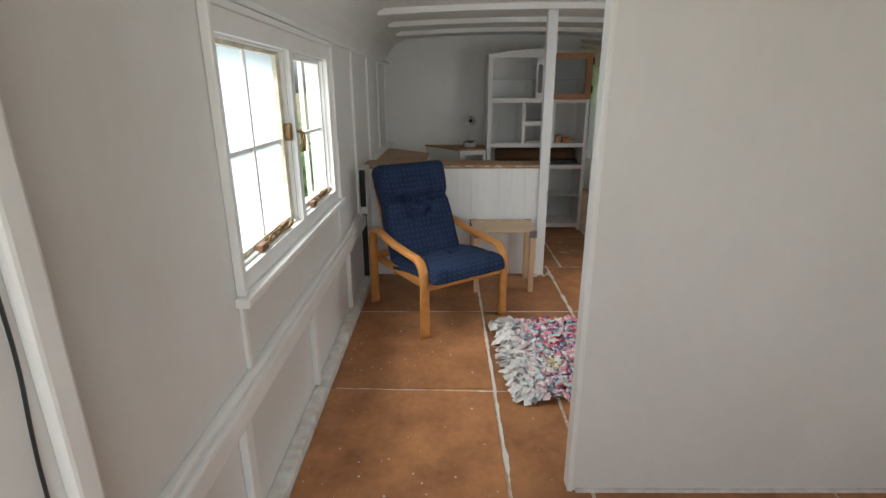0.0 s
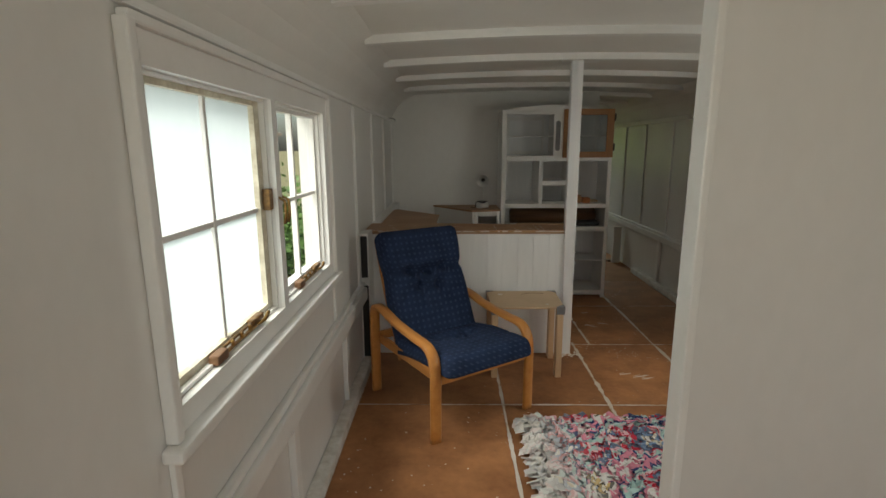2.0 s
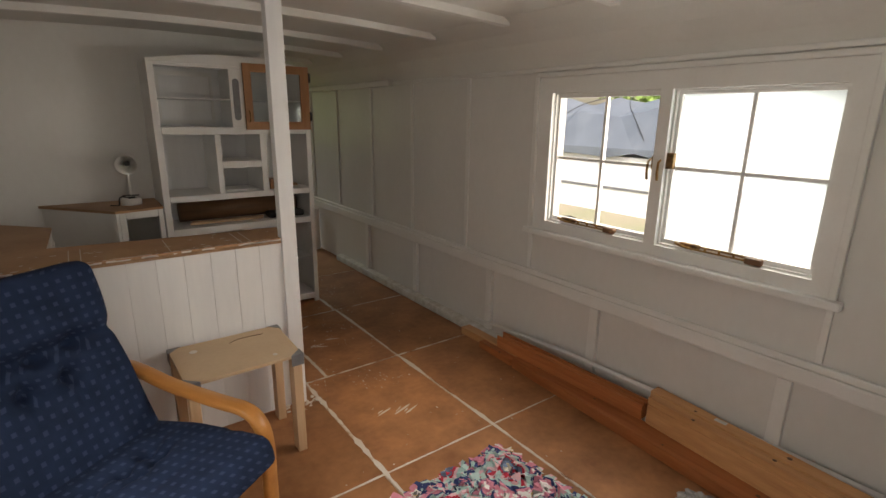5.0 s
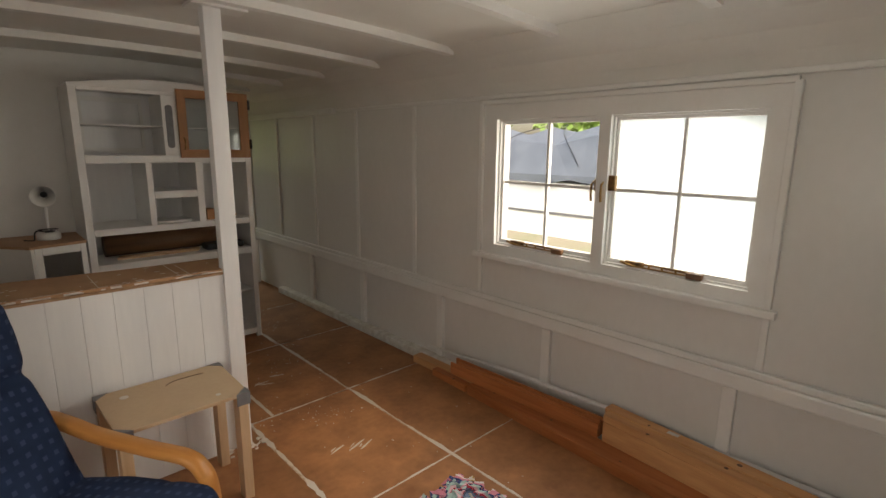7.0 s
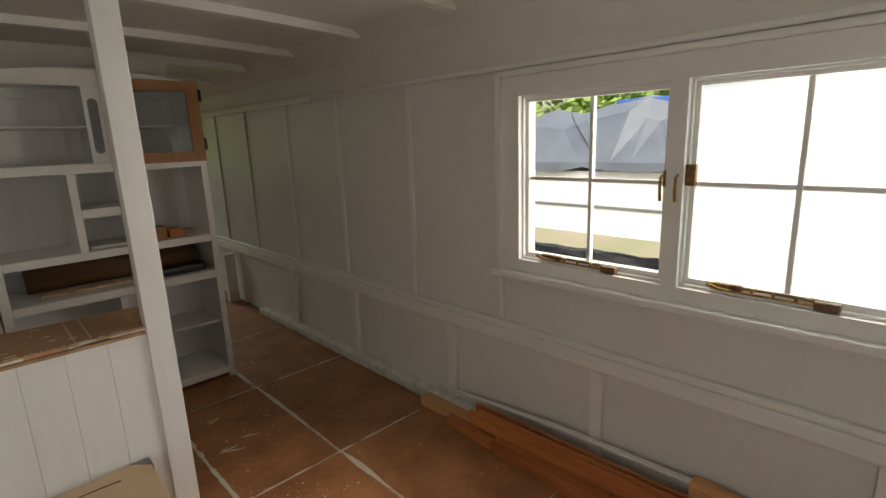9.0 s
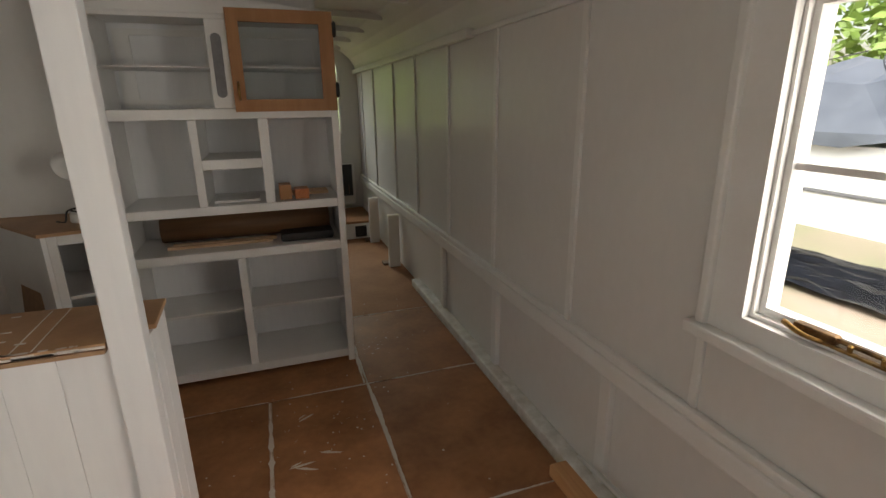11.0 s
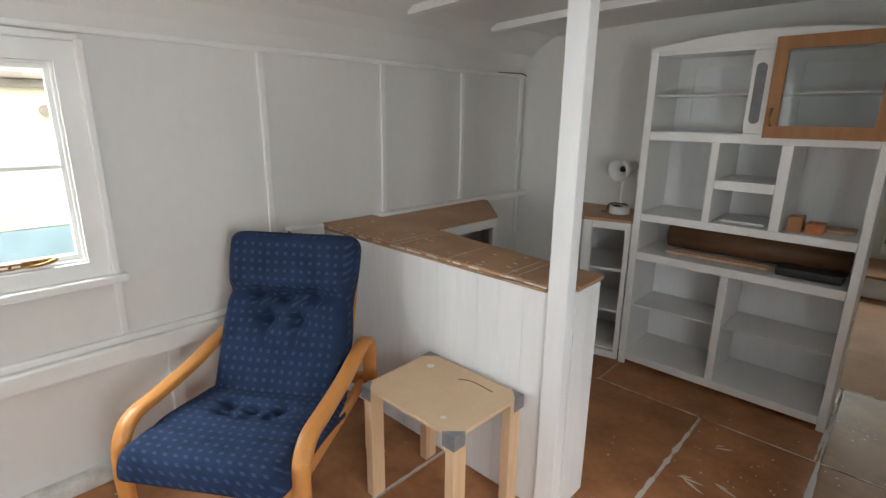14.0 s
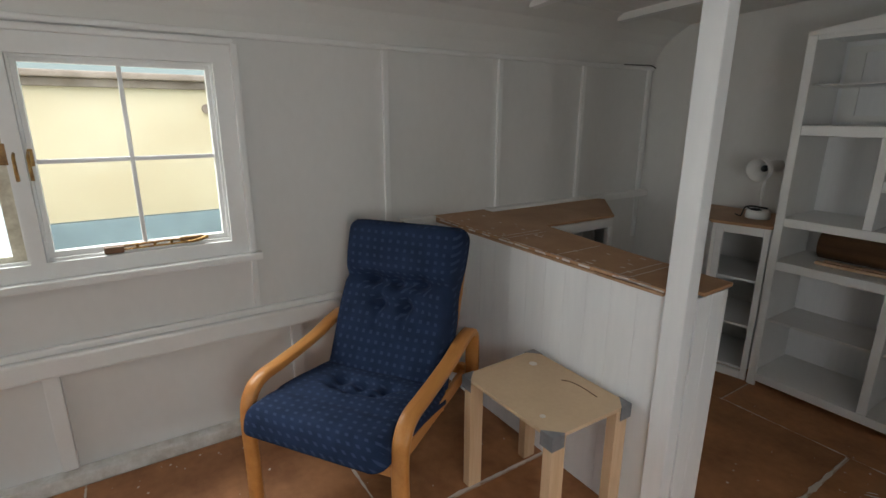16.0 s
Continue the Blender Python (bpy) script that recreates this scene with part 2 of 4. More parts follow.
def mesh_ob(name, bm, mat, parent=None, label="", smooth=False, at=None):
    me = bpy.data.meshes.new(name)
    bmesh.ops.recalc_face_normals(bm, faces=bm.faces)
    bm.to_mesh(me)
    bm.free()
    me.materials.append(mat)
    if smooth:
        for p in me.polygons:
            p.use_smooth = True
    ob = new(name, me)
    if parent:
        ob.parent = parent
    if at is not None:
        ob.matrix_basis = at
    if label:
        ob["label"] = label
    return ob


def part(name, bm, mat, parent, label="", smooth=False):
    return mesh_ob(name, bm, mat, parent, label, smooth)


def add_box(bm, x0, x1, y0, y1, z0, z1, bevel=0.0):
    r = bmesh.ops.create_cube(bm, size=1)
    vs = r["verts"]
    for v in vs:
        v.co = Vector((x0 + (v.co.x + 0.5) * (x1 - x0), y0 + (v.co.y + 0.5) * (y1 - y0), z0 + (v.co.z + 0.5) * (z1 - z0)))
    if bevel:
        es = list({e for v in vs for e in v.link_edges})
        bmesh.ops.bevel(bm, geom=es, offset=bevel, segments=2, affect="EDGES", profile=0.6)
    return bm


def box(x0, x1, y0, y1, z0, z1, bevel=0.0):
    return add_box(bmesh.new(), x0, x1, y0, y1, z0, z1, bevel)


def boxes(rows, bevel=0.0):
    bm = bmesh.new()
    for r in rows:
        add_box(bm, *r, bevel)
    return bm


def prism(poly, z0, z1, bevel=0.0):
    """A plate from a plan polygon."""
    bm = bmesh.new()
    f = bm.faces.new([bm.verts.new((x, y, z0)) for x, y in poly])
    up = bmesh.ops.extrude_face_region(bm, geom=[f])["geom"]
    for v in up:
        if isinstance(v, bmesh.types.BMVert):
            v.co.z = z1
    if bevel:
        bmesh.ops.bevel(bm, geom=list(bm.edges), offset=bevel, segments=2, affect="EDGES", profile=0.6)
    return bm


def cells(a, b, holes):
    """Rectangles (u0, u1, v0, v1) that fill a span a x b but for the holes."""
    us = sorted({*a, *(h[0] for h in holes), *(h[1] for h in holes)})
    vs = sorted({*b, *(h[2] for h in holes), *(h[3] for h in holes)})
    out = []
    for u0, u1 in zip(us, us[1:]):
        for v0, v1 in zip(vs, vs[1:]):
            cu, cv = (u0 + u1) / 2, (v0 + v1) / 2
            if not any(h[0] < cu < h[1] and h[2] < cv < h[3] for h in holes):
                out.append((u0, u1, v0, v1))
    return out


def pierced(axis, p0, p1, a, b, holes):
    """A wall across axis ('x' or 'y') between p0 and p1, over the span a and heights b, with openings through it."""
    bm = bmesh.new()
    for u0, u1, v0, v1 in cells(a, b, holes):
        if axis == "x":
            add_box(bm, p0, p1, u0, u1, v0, v1)
        else:
            add_box(bm, u0, u1, p0, p1, v0, v1)
    bmesh.ops.remove_doubles(bm, verts=bm.verts, dist=1e-5)
    seen = {}
    for f in list(bm.faces):
        seen.setdefault(tuple(round(c, 4) for c in f.calc_center_median()), []).append(f)
    bmesh.ops.delete(bm, geom=[f for fs in seen.values() if len(fs) > 1 for f in fs], context="FACES_ONLY")
    return bm


def tube(path, r, sides=8, taper=None):
    bm = bmesh.new()
    pts = [Vector(p) for p in path]
    rings = []
    for i, p in enumerate(pts):
        d = (pts[min(i + 1, len(pts) - 1)] - pts[max(i - 1, 0)]).normalized()
        u = d.orthogonal().normalized() if i == 0 else (rings[-1][1] - d * rings[-1][1].dot(d)).normalized()
        w = d.cross(u)
        rr = r if taper is None else r + (taper - r) * i / (len(pts) - 1)
        rings.append(([bm.verts.new(p + rr * (math.cos(a) * u + math.sin(a) * w)) for a in [2 * math.pi * k / sides for k in range(sides)]], u))
    for (a, _), (b, _) in zip(rings, rings[1:]):
        for k in range(sides):
            bm.faces.new((a[k], a[(k + 1) % sides], b[(k + 1) % sides], b[k]))
    bm.faces.new(rings[0][0][::-1])
    bm.faces.new(rings[-1][0])
    return bm


def lathe(profile, centre, sides=24):
    """A turned shape from (radius, height) pairs."""
    bm = bmesh.new()
    cx, cy, cz = centre
    rings = [[bm.verts.new((cx + r * math.cos(2 * math.pi * k / sides), cy + r * math.sin(2 * math.pi * k / sides), cz + z)) for k in range(sides)] for r, z in profile]
    for a, b in zip(rings, rings[1:]):
        for k in range(sides):
            bm.faces.new((a[k], a[(k + 1) % sides], b[(k + 1) % sides], b[k]))
    bm.faces.new(rings[0][::-1])
    bm.faces.new(rings[-1])
    return bm


def smooth_path(pts, steps=8):
    """Catmull-Rom through the points."""
    pts = [Vector(p) for p in pts]
    p = [2 * pts[0] - pts[1], *pts, 2 * pts[-1] - pts[-2]]
    out = []
    for i in range(1, len(p) - 2):
        for s in range(steps):
            t = s / steps
            out.append(0.5 * (2 * p[i] + (p[i + 1] - p[i - 1]) * t + (2 * p[i - 1] - 5 * p[i] + 4 * p[i + 1] - p[i + 2]) * t * t + (3 * p[i] - p[i - 1] - 3 * p[i + 1] + p[i + 2]) * t ** 3))
    return out + [pts[-1]]


def band(path, x0, x1, thick):
    """A bent strip: a flat section swept along a path in the y-z plane."""
    bm = bmesh.new()
    pts = [Vector((0, *p)) for p in path]
    rows = []
    e = min(thick, x1 - x0) * 0.22
    for i, p in enumerate(pts):
        d = (pts[min(i + 1, len(pts) - 1)] - pts[max(i - 1, 0)]).normalized()
        nrm = Vector((1, 0, 0)).cross(d)
        h = thick / 2
        sec = [(x0 + e, -h), (x1 - e, -h), (x1, -h + e), (x1, h - e), (x1 - e, h), (x0 + e, h), (x0, h - e), (x0, -h + e)]
        rows.append([bm.verts.new(p + Vector((x, 0, 0)) + nrm * t) for x, t in sec])
    for a, b in zip(rows, rows[1:]):
        for k in range(8):
            bm.faces.new((a[k], a[(k + 1) % 8], b[(k + 1) % 8], b[k]))
    bm.faces.new(rows[0][::-1])
    bm.faces.new(rows[-1])
    return bm


def empty(name, label="", category="", group="", kind="", at=None):
    ob = new(name)
    if at is not None:
        ob.matrix_basis = at
    return tagged(ob, label, category, group, kind)


# ---- the plan ----
XL, XR = -0.59, 2.225          # inner faces of the long walls
Y0, Y1, YE = -0.9, 8.75, 5.78  # back, far end, kitchen end wall
ZW, ZC = 1.72, 2.02           # wall top under the cove, ceiling crown
OPEN_Z, OPEN_R = (0.905, 1.622), (0.9, 1.608)

floor_base = mesh_ob("floor", box(XL - 0.1, XR + 0.1, Y0 - 0.1, Y1 + 0.1, -0.12, -0.006), FILL)
tagged(floor_base, "brown hardboard floor with pale filled joints", "floor", kind="structure")

# long walls
left_holes = [(1.61, 2.305, *OPEN_Z), (2.35, 2.98, *OPEN_Z)]
right_holes = [(2.275, 2.915, *OPEN_R), (2.972, 3.605, *OPEN_R)]
wall_left = mesh_ob("wall_west", pierced("x", XL - 0.11, XL, (Y0, Y1), (-0.1, 2.15), left_holes), WHITE)
tagged(wall_left, "white painted panelled carriage wall with battens", "wall", kind="structure")
wall_right = mesh_ob("wall_east", pierced("x", XR, XR + 0.11, (Y0, Y1), (-0.1, 2.15), right_holes), WHITE)
tagged(wall_right, "white painted panelled carriage wall with battens", "wall", kind="structure")
for s, wall, xw, strips, studs in ((1, wall_left, XL, (0.82, 3.73, 4.43, 5.09, 5.73, 6.44, 7.1, 7.87), (1.45, 2.29, 3.22)),
                                   (-1, wall_right, XR, (4.33, 5.02, 5.68, 6.38, 7.03, 7.84, 8.45), (2.29, 3.2, 4.05, 4.96, 5.78))):
    for y in strips:
        part("batten", box(min(xw, xw + s * 0.014), max(xw, xw + s * 0.018), y - 0.015, y + 0.015, 0.57, ZW, 0.004), WHITE2, wall)
    for y in studs:
        part("stud", box(min(xw, xw + s * 0.028), max(xw, xw + s * 0.028), y - 0.027, y + 0.027, 0.06, 0.47 if s > 0 else 0.485, 0.005), WHITE2, wall)
    rail_y = (0.78, 4.0) if s > 0 else (1.70, Y1)
    pr, zr = (0.045, 0.47) if s > 0 else (0.032, 0.485)
    part("dado_rail", box(min(xw, xw + s * pr), max(xw, xw + s * pr), *rail_y, zr, 0.555, 0.012), WHITE2, wall)
    part("rail_bead", box(min(xw, xw + s * 0.026), max(xw, xw + s * 0.026), *rail_y, 0.5555, 0.585, 0.008), WHITE2, wall)
    part("cornice", box(min(xw, xw + s * 0.02), max(xw, xw + s * 0.02), 0.0 if s > 0 else 1.70, YE if s > 0 else 5.3, ZW, ZW + 0.024, 0.008), WHITE2, wall)
    if s < 0:
        part("cornice", box(xw - 0.05, xw, 5.3, Y1, ZW - 0.01, ZW + 0.035, 0.008), WHITE2, wall)
    bx = 0.065 if s > 0 else 0.07
    part("baseboard", box(min(xw, xw + s * bx), max(xw, xw + s * bx), 0.78 if s > 0 else 1.70, 4.0 if s > 0 else 6.4, -0.005, 0.055, 0.012), CHALK, wall)

# coves and ceiling
def cove(s, x):
    bm = bmesh.new()
    prof = [(0.0, 1.745), (0.025, 1.80), (0.07, 1.87), (0.13, 1.925), (0.2, 1.965), (0.24, 1.985), (0.24, 2.12), (0.0, 2.12)]
    rows = [[bm.verts.new((x + s * a, y, z)) for a, z in prof] for y in (Y0, Y1)]
    k = len(prof)
    for i in range(k):
        bm.faces.new((rows[0][i], rows[0][(i + 1) % k], rows[1][(i + 1) % k], rows[1][i]))
    bm.faces.new(rows[0])
    bm.faces.new(rows[1])
    return bm


for s, x in ((1, XL), (-1, XR)):
    tagged(mesh_ob("cove", cove(s, x), CEIL), "curved white painted ceiling cove", "ceiling", kind="structure")


def arch(x):
    """Height of the ceiling's underside across the carriage."""
    u = (x - 0.83) / 1.2
    return ZC - 0.035 * u * u


def arched_slab(y0, y1, drop, thick, bevel=0.0):
    bm = bmesh.new()
    n = 16
    xs = [XL + 0.2 + i * (XR - XL - 0.4) / n for i in range(n + 1)]
    low0 = [bm.verts.new((x, y0, arch(x) - drop)) for x in xs]
    low1 = [bm.verts.new((x, y1, arch(x) - drop)) for x in xs]
    top0 = [bm.verts.new((x, y0, arch(x) - drop + thick)) for x in xs]
    top1 = [bm.verts.new((x, y1, arch(x) - drop + thick)) for x in xs]
    for i in range(n):
        for a, b in ((low0, low1), (low1, top1), (top1, top0), (top0, low0)):
            bm.faces.new((a[i], a[i + 1], b[i + 1], b[i]))
    bm.faces.new((low0[0], low1[0], top1[0], top0[0]))
    bm.faces.new((low0[-1], low1[-1], top1[-1], top0[-1]))
    return bm


ceiling = mesh_ob("ceiling", arched_slab(Y0, Y1, 0.0, 0.1), CEIL)
tagged(ceiling, "low arched white painted carriage ceiling", "ceiling", kind="structure")
for k in range(-3, 9):
    y = 3.12 + 0.675 * k
    tagged(mesh_ob("ceiling_rib", arched_slab(y - 0.024, y + 0.024, 0.038, 0.05), WHITE2), "white painted arched roof rib", "rib", "ribs across the ceiling", "structure")

# cross walls
wall_kitchen = mesh_ob("wall_kitchen", box(XL, 1.50, YE, YE + 0.05, -0.005, 2.05), WHITE)
tagged(wall_kitchen, "plain white painted end wall of the kitchen corner", "wall", kind="structure")
wall_far = mesh_ob("wall_north", pierced("y", Y1, Y1 + 0.1, (XL - 0.1, XR + 0.1), (-0.1, 2.15), [(-0.3, 2.03, 1.06, 1.84)]), WHITE)
tagged(wall_far, "white end wall with a window", "wall", kind="structure")
wall_back = mesh_ob("wall_south", pierced("y", Y0 - 0.1, Y0, (XL - 0.1, XR + 0.1), (-0.1, 2.15), [(-0.3, 1.1, 0.85, 1.95)]), WHITE)
tagged(wall_back, "plain white wall behind the entrance", "wall", kind="structure")
partition = mesh_ob("wall_partition", box(0.55, XR, 1.65, 1.70, -0.004, 2.03), WHITE)
tagged(partition, "tall white painted board partition with brush marks", "wall", kind="structure")
part("edge_trim", box(0.53, 0.5498, 1.643, 1.707, -0.004, 2.03, 0.004), WHITE2, partition)
part("floor_scribe", box(0.56, XR, 1.636, 1.6498, -0.004, 0.012, 0.003), CHALK, partition)
stub = mesh_ob("wall_entrance", box(XL, -0.515, Y0, 0.765, -0.004, 2.0, 0.012), WHITE)
tagged(stub, "white painted boxed post beside the entrance", "wall", kind="structure")
part("corner_bead", box(-0.515, -0.492, 0.722, 0.772, -0.004, 2.0, 0.008), WHITE2, stub)
cable = mesh_ob("cable", tube(smooth_path([(-0.510, 0.70, 1.9), (-0.510, 0.705, 1.27), (-0.510, 0.705, 1.115), (-0.509, 0.695, 1.01), (-0.510, 0.69, 0.89), (-0.510, 0.68, 0.4), (-0.510, 0.65, 0.004)], 6), 0.0028, 6), BLACK)
tagged(cable, "thin black cable hanging down the white post", "cable")

# ---- windows ----


def window(name, xw, s, outer, sashes, OPEN_Z):
    """Two casements in the wall at xw; s points outwards. sashes: (y0, y1, frosted, sash material)."""
    win = empty(name, "white painted double casement window with old brass fittings", "window", kind="structure")
    bx = lambda a, b: (min(xw + s * a, xw + s * b), max(xw + s * a, xw + s * b))
    holes = [(y0, y1, *OPEN_Z) for y0, y1, *_ in sashes]
    part("casing", pierced("x", *bx(-0.012, 0.0), outer, (0.845, 1.69), holes), WHITE2, win)
    for y in outer:
        part("casing_mould", box(*bx(-0.03, -0.0), y - 0.014, y + 0.014, 0.845, 1.70, 0.006), WHITE2, win)
    part("head_mould", box(*bx(-0.025, 0.0), outer[0], outer[1], 1.6905, 1.715, 0.006), WHITE2, win)
    part("window_sill", box(*bx(-0.048, 0.0), outer[0] - 0.035, outer[1] + 0.035, 0.812, 0.8445, 0.008), WHITE2, win)
    for y in outer:
        part("apron_batten", box(*bx(-0.014, 0.0), y - 0.013, y + 0.013, 0.587, 0.814, 0.004), WHITE2, win)
    for y0, y1, frosted, sm in sashes:
        wb = 0.05 if sm is OLD else 0.024
        sash = part("sash", pierced("x", *bx(0.03, 0.065), (y0 + 0.002, y1 - 0.002), (OPEN_Z[0] + 0.002, OPEN_Z[1] - 0.002),
                                    [(y0 + 0.024, y1 - wb, OPEN_Z[0] + 0.03, OPEN_Z[1] - 0.024)]), sm, win)
        part("stop_bead", pierced("x", *bx(0.012, 0.0296), (y0 + 0.001, y1 - 0.001), (OPEN_Z[0] + 0.001, OPEN_Z[1] - 0.001),
                                  [(y0 + 0.009, y1 - 0.009, OPEN_Z[0] + 0.010, OPEN_Z[1] - 0.009)]), WHITE2, win)
        ym, zm = (y0 + 0.024 + y1 - wb) / 2, 1.262
        mu = WHITE2
        part("muntin", box(*bx(0.036, 0.06), ym - 0.008, ym + 0.008, OPEN_Z[0] + 0.03, OPEN_Z[1] - 0.024, 0.003), mu, sash)
        part("muntin", box(*bx(0.038, 0.058), y0 + 0.024, y1 - wb, zm - 0.008, zm + 0.008, 0.003), mu, sash)
        for a, b in ((y0 + 0.018, ym), (ym, y1 - wb + 0.006)):
            for c, d in ((OPEN_Z[0] + 0.022, zm), (zm, OPEN_Z[1] - 0.018)):
                p = part("pane", box(*bx(0.047, 0.05), a, b, c, d), FROST if frosted else GLASS, sash)
                p.visible_shadow = False
        # stay on the bottom rail
        yc = ym + 0.06
        st = part("window_stay", tube([(xw + s * 0.018, yc - 0.16, OPEN_Z[0] + 0.024), (xw + s * 0.012, yc, OPEN_Z[0] + 0.03), (xw + s * 0.018, yc + 0.13, OPEN_Z[0] + 0.026)], 0.005, 6), RUST, win, "tarnished bronze window stay")
        part("stay_catch", box(*bx(0.006, 0.03), yc + 0.06, yc + 0.15, OPEN_Z[0] + 0.015, OPEN_Z[0] + 0.036, 0.006), RUST, st)
        part("stay_block", box(*bx(-0.004, 0.024), yc - 0.20, yc - 0.135, OPEN_Z[0] + 0.003, OPEN_Z[0] + 0.03, 0.006), DARKW, st, "dark brown pivot block")
        part("stay_bar", box(*bx(0.0, 0.012), yc - 0.14, yc + 0.08, OPEN_Z[0] + 0.012, OPEN_Z[0] + 0.018, 0.002), BRASS, st)
        for q in (-0.09, -0.03, 0.03):
            part("peg", lathe([(0.005, 0), (0.006, 0.012), (0.003, 0.016)], (xw + s * 0.006, yc + q, OPEN_Z[0] + 0.018), 8), BRASS, st)
        part("stay_hook", tube(smooth_path([(xw + s * 0.006, yc + 0.08, OPEN_Z[0] + 0.015), (xw - s * 0.006, yc + 0.12, OPEN_Z[0] + 0.02), (xw - s * 0.002, yc + 0.165, OPEN_Z[0] + 0.03)], 4), 0.005, 6, 0.007), BRASS, st, "", True)
    # latches on the mullion
    ya, yb = sashes[0][1], sashes[1][0]
    for y, d in ((ya - 0.012, -1), (yb + 0.012, 1)):
        frosted = sashes[0][2] if d < 0 else sashes[1][2]
        latch = part("latch", box(*bx(0.004, 0.028), y - 0.021, y + 0.021, 1.258, 1.33, 0.004) if frosted else box(*bx(0.012, 0.03), y - 0.01, y + 0.01, 1.25, 1.31, 0.004), RUST if frosted else BRASS, win, "old brass window latch")
        hy = y - d * 0.03 if frosted else y
        part("latch_handle", tube([(xw - s * 0.005, hy, 1.30), (xw - s * 0.03, hy, 1.285), (xw - s * 0.032, hy, 1.24), (xw - s * 0.026, hy, 1.205)], 0.005, 8, 0.006), BRASS, latch, smooth=True)
    return win


window("window_1", XL, -1, (1.565, 3.06), [(1.61, 2.305, True, OLD), (2.35, 2.98, False, WHITE2)], OPEN_Z)
window("window_2", XR, 1, (2.20, 3.71), [(2.275, 2.915, True, WHITE2), (2.972, 3.605, False, WHITE2)], OPEN_R)
win3 = empty("window_3", "bright end window looking on to green foliage", "window", kind="structure")
part("window_frame", pierced("y", Y1 + 0.02, Y1 + 0.07, (-0.3, 2.03), (1.06, 1.84), [(-0.27, 1.3, 1.09, 1.81), (1.34, 2.005, 1.085, 1.815)]), WHITE2, win3)
part("pane", box(1.33, 2.01, Y1 + 0.045, Y1 + 0.049, 1.08, 1.82), GLASS, win3).visible_shadow = False
part("pane", box(-0.28, 1.31, Y1 + 0.045, Y1 + 0.049, 1.08, 1.82), GLASS, win3).visible_shadow = False

# ---- floor sheets ----
SHEETS = []
GAP = 0.006
for y0, y1, xs in ((-0.9, 0.49, (-0.53, 0.31, 1.0, 1.6, 2.16)), (0.49, 1.40, (-0.53, 0.31, 1.0, 1.6, 2.16)), (1.40, 2.33, (-0.53, 0.31, 0.625, 1.545, 2.16)),
                   (2.33, 3.258, (-0.53, 0.315, 0.93, 1.545, 2.16)), (3.258, 4.16, (-0.53, 0.32, 0.935, 1.545, 2.16)), (4.16, 5.09, (-0.53, 0.45, 1.062, 1.545, 2.16)),
                   (5.09, 5.95, (-0.53, 0.51, 1.545, 2.16))):
    for x0, x1 in zip(xs, xs[1:]):
        g = random.uniform(0.7, 1.5) * GAP
        SHEETS.append(mesh_ob("floor_sheet", box(x0 + g, x1 - g, y0 + g * 0.6, y1 - g * 0.6, -0.0058, 0.0, 0.002), BOARD, floor_base))
for x0, x1 in ((-0.53, 0.8), (0.8, 2.24)):
    mesh_ob("floor_sheet", box(x0 + 0.002, x1 - 0.002, 5.953, 8.7, -0.0058, 0.0, 0.002), PLY, floor_base, "pale bare plywood sheet")


def blobs(name, spots, parent, mat):
    """Flat paint spatters: small uneven discs."""
    bm = bmesh.new()
    for x, y, rx, ry, a in spots:
        k = 7
        vs = []
        for i in range(k):
            t = 2 * math.pi * i / k
            q = random.uniform(0.6, 1.2)
            u, v = rx * q * math.cos(t), ry * q * math.sin(t)
            vs.append(bm.verts.new((x + u * math.cos(a) - v * math.sin(a), y + u * math.sin(a) + v * math.cos(a), 0.0012)))
        bm.faces.new(vs)
    ob = mesh_ob(name, bm, mat, parent)
    ob["kind"] = "stuff"
    return ob


spots = []
for cx, cy, sp, nn in ((1.3, 4.0, 0.1, 45), (1.25, 4.5, 0.3, 40), (0.4, 2.4, 0.5, 40), (0.9, 4.1, 0.12, 25), (1.75, 3.5, 0.4, 40), (1.4, 5.1, 0.2, 30), (0.2, 3.1, 0.35, 25), (1.8, 5.8, 0.3, 25), (-0.42, 1.6, 0.12, 30), (0.1, 1.7, 0.3, 30), (-0.3, 2.6, 0.2, 25), (1.25, 4.75, 0.12, 30), (1.62, 5.55, 0.1, 40)):
    for _ in range(nn):
        r = random.uniform(0.0015, 0.006)
        spots.append((cx + random.gauss(0, sp), cy + random.gauss(0, sp), r, r * random.uniform(0.5, 1.2), random.uniform(0, 3)))
for cx, cy, a in ((1.25, 3.63, 0.3), (1.28, 3.60, 0.35), (1.2, 4.55, -0.4), (1.3, 4.62, -0.3), (1.22, 4.9, 0.5), (1.18, 4.58, 0.1), (1.16, 3.66, 0.25), (-0.1, 1.42, 0.05), (0.15, 1.40, -0.05)):
    spots.append((cx, cy, 0.055, 0.007, a))
    spots.append((cx - 0.02, cy + 0.012, 0.025, 0.004, a + 0.2))
spots = [p for p in spots if -0.5 < p[0] < 2.1]
blobs("paint_spatter", spots, floor_base, DROP)


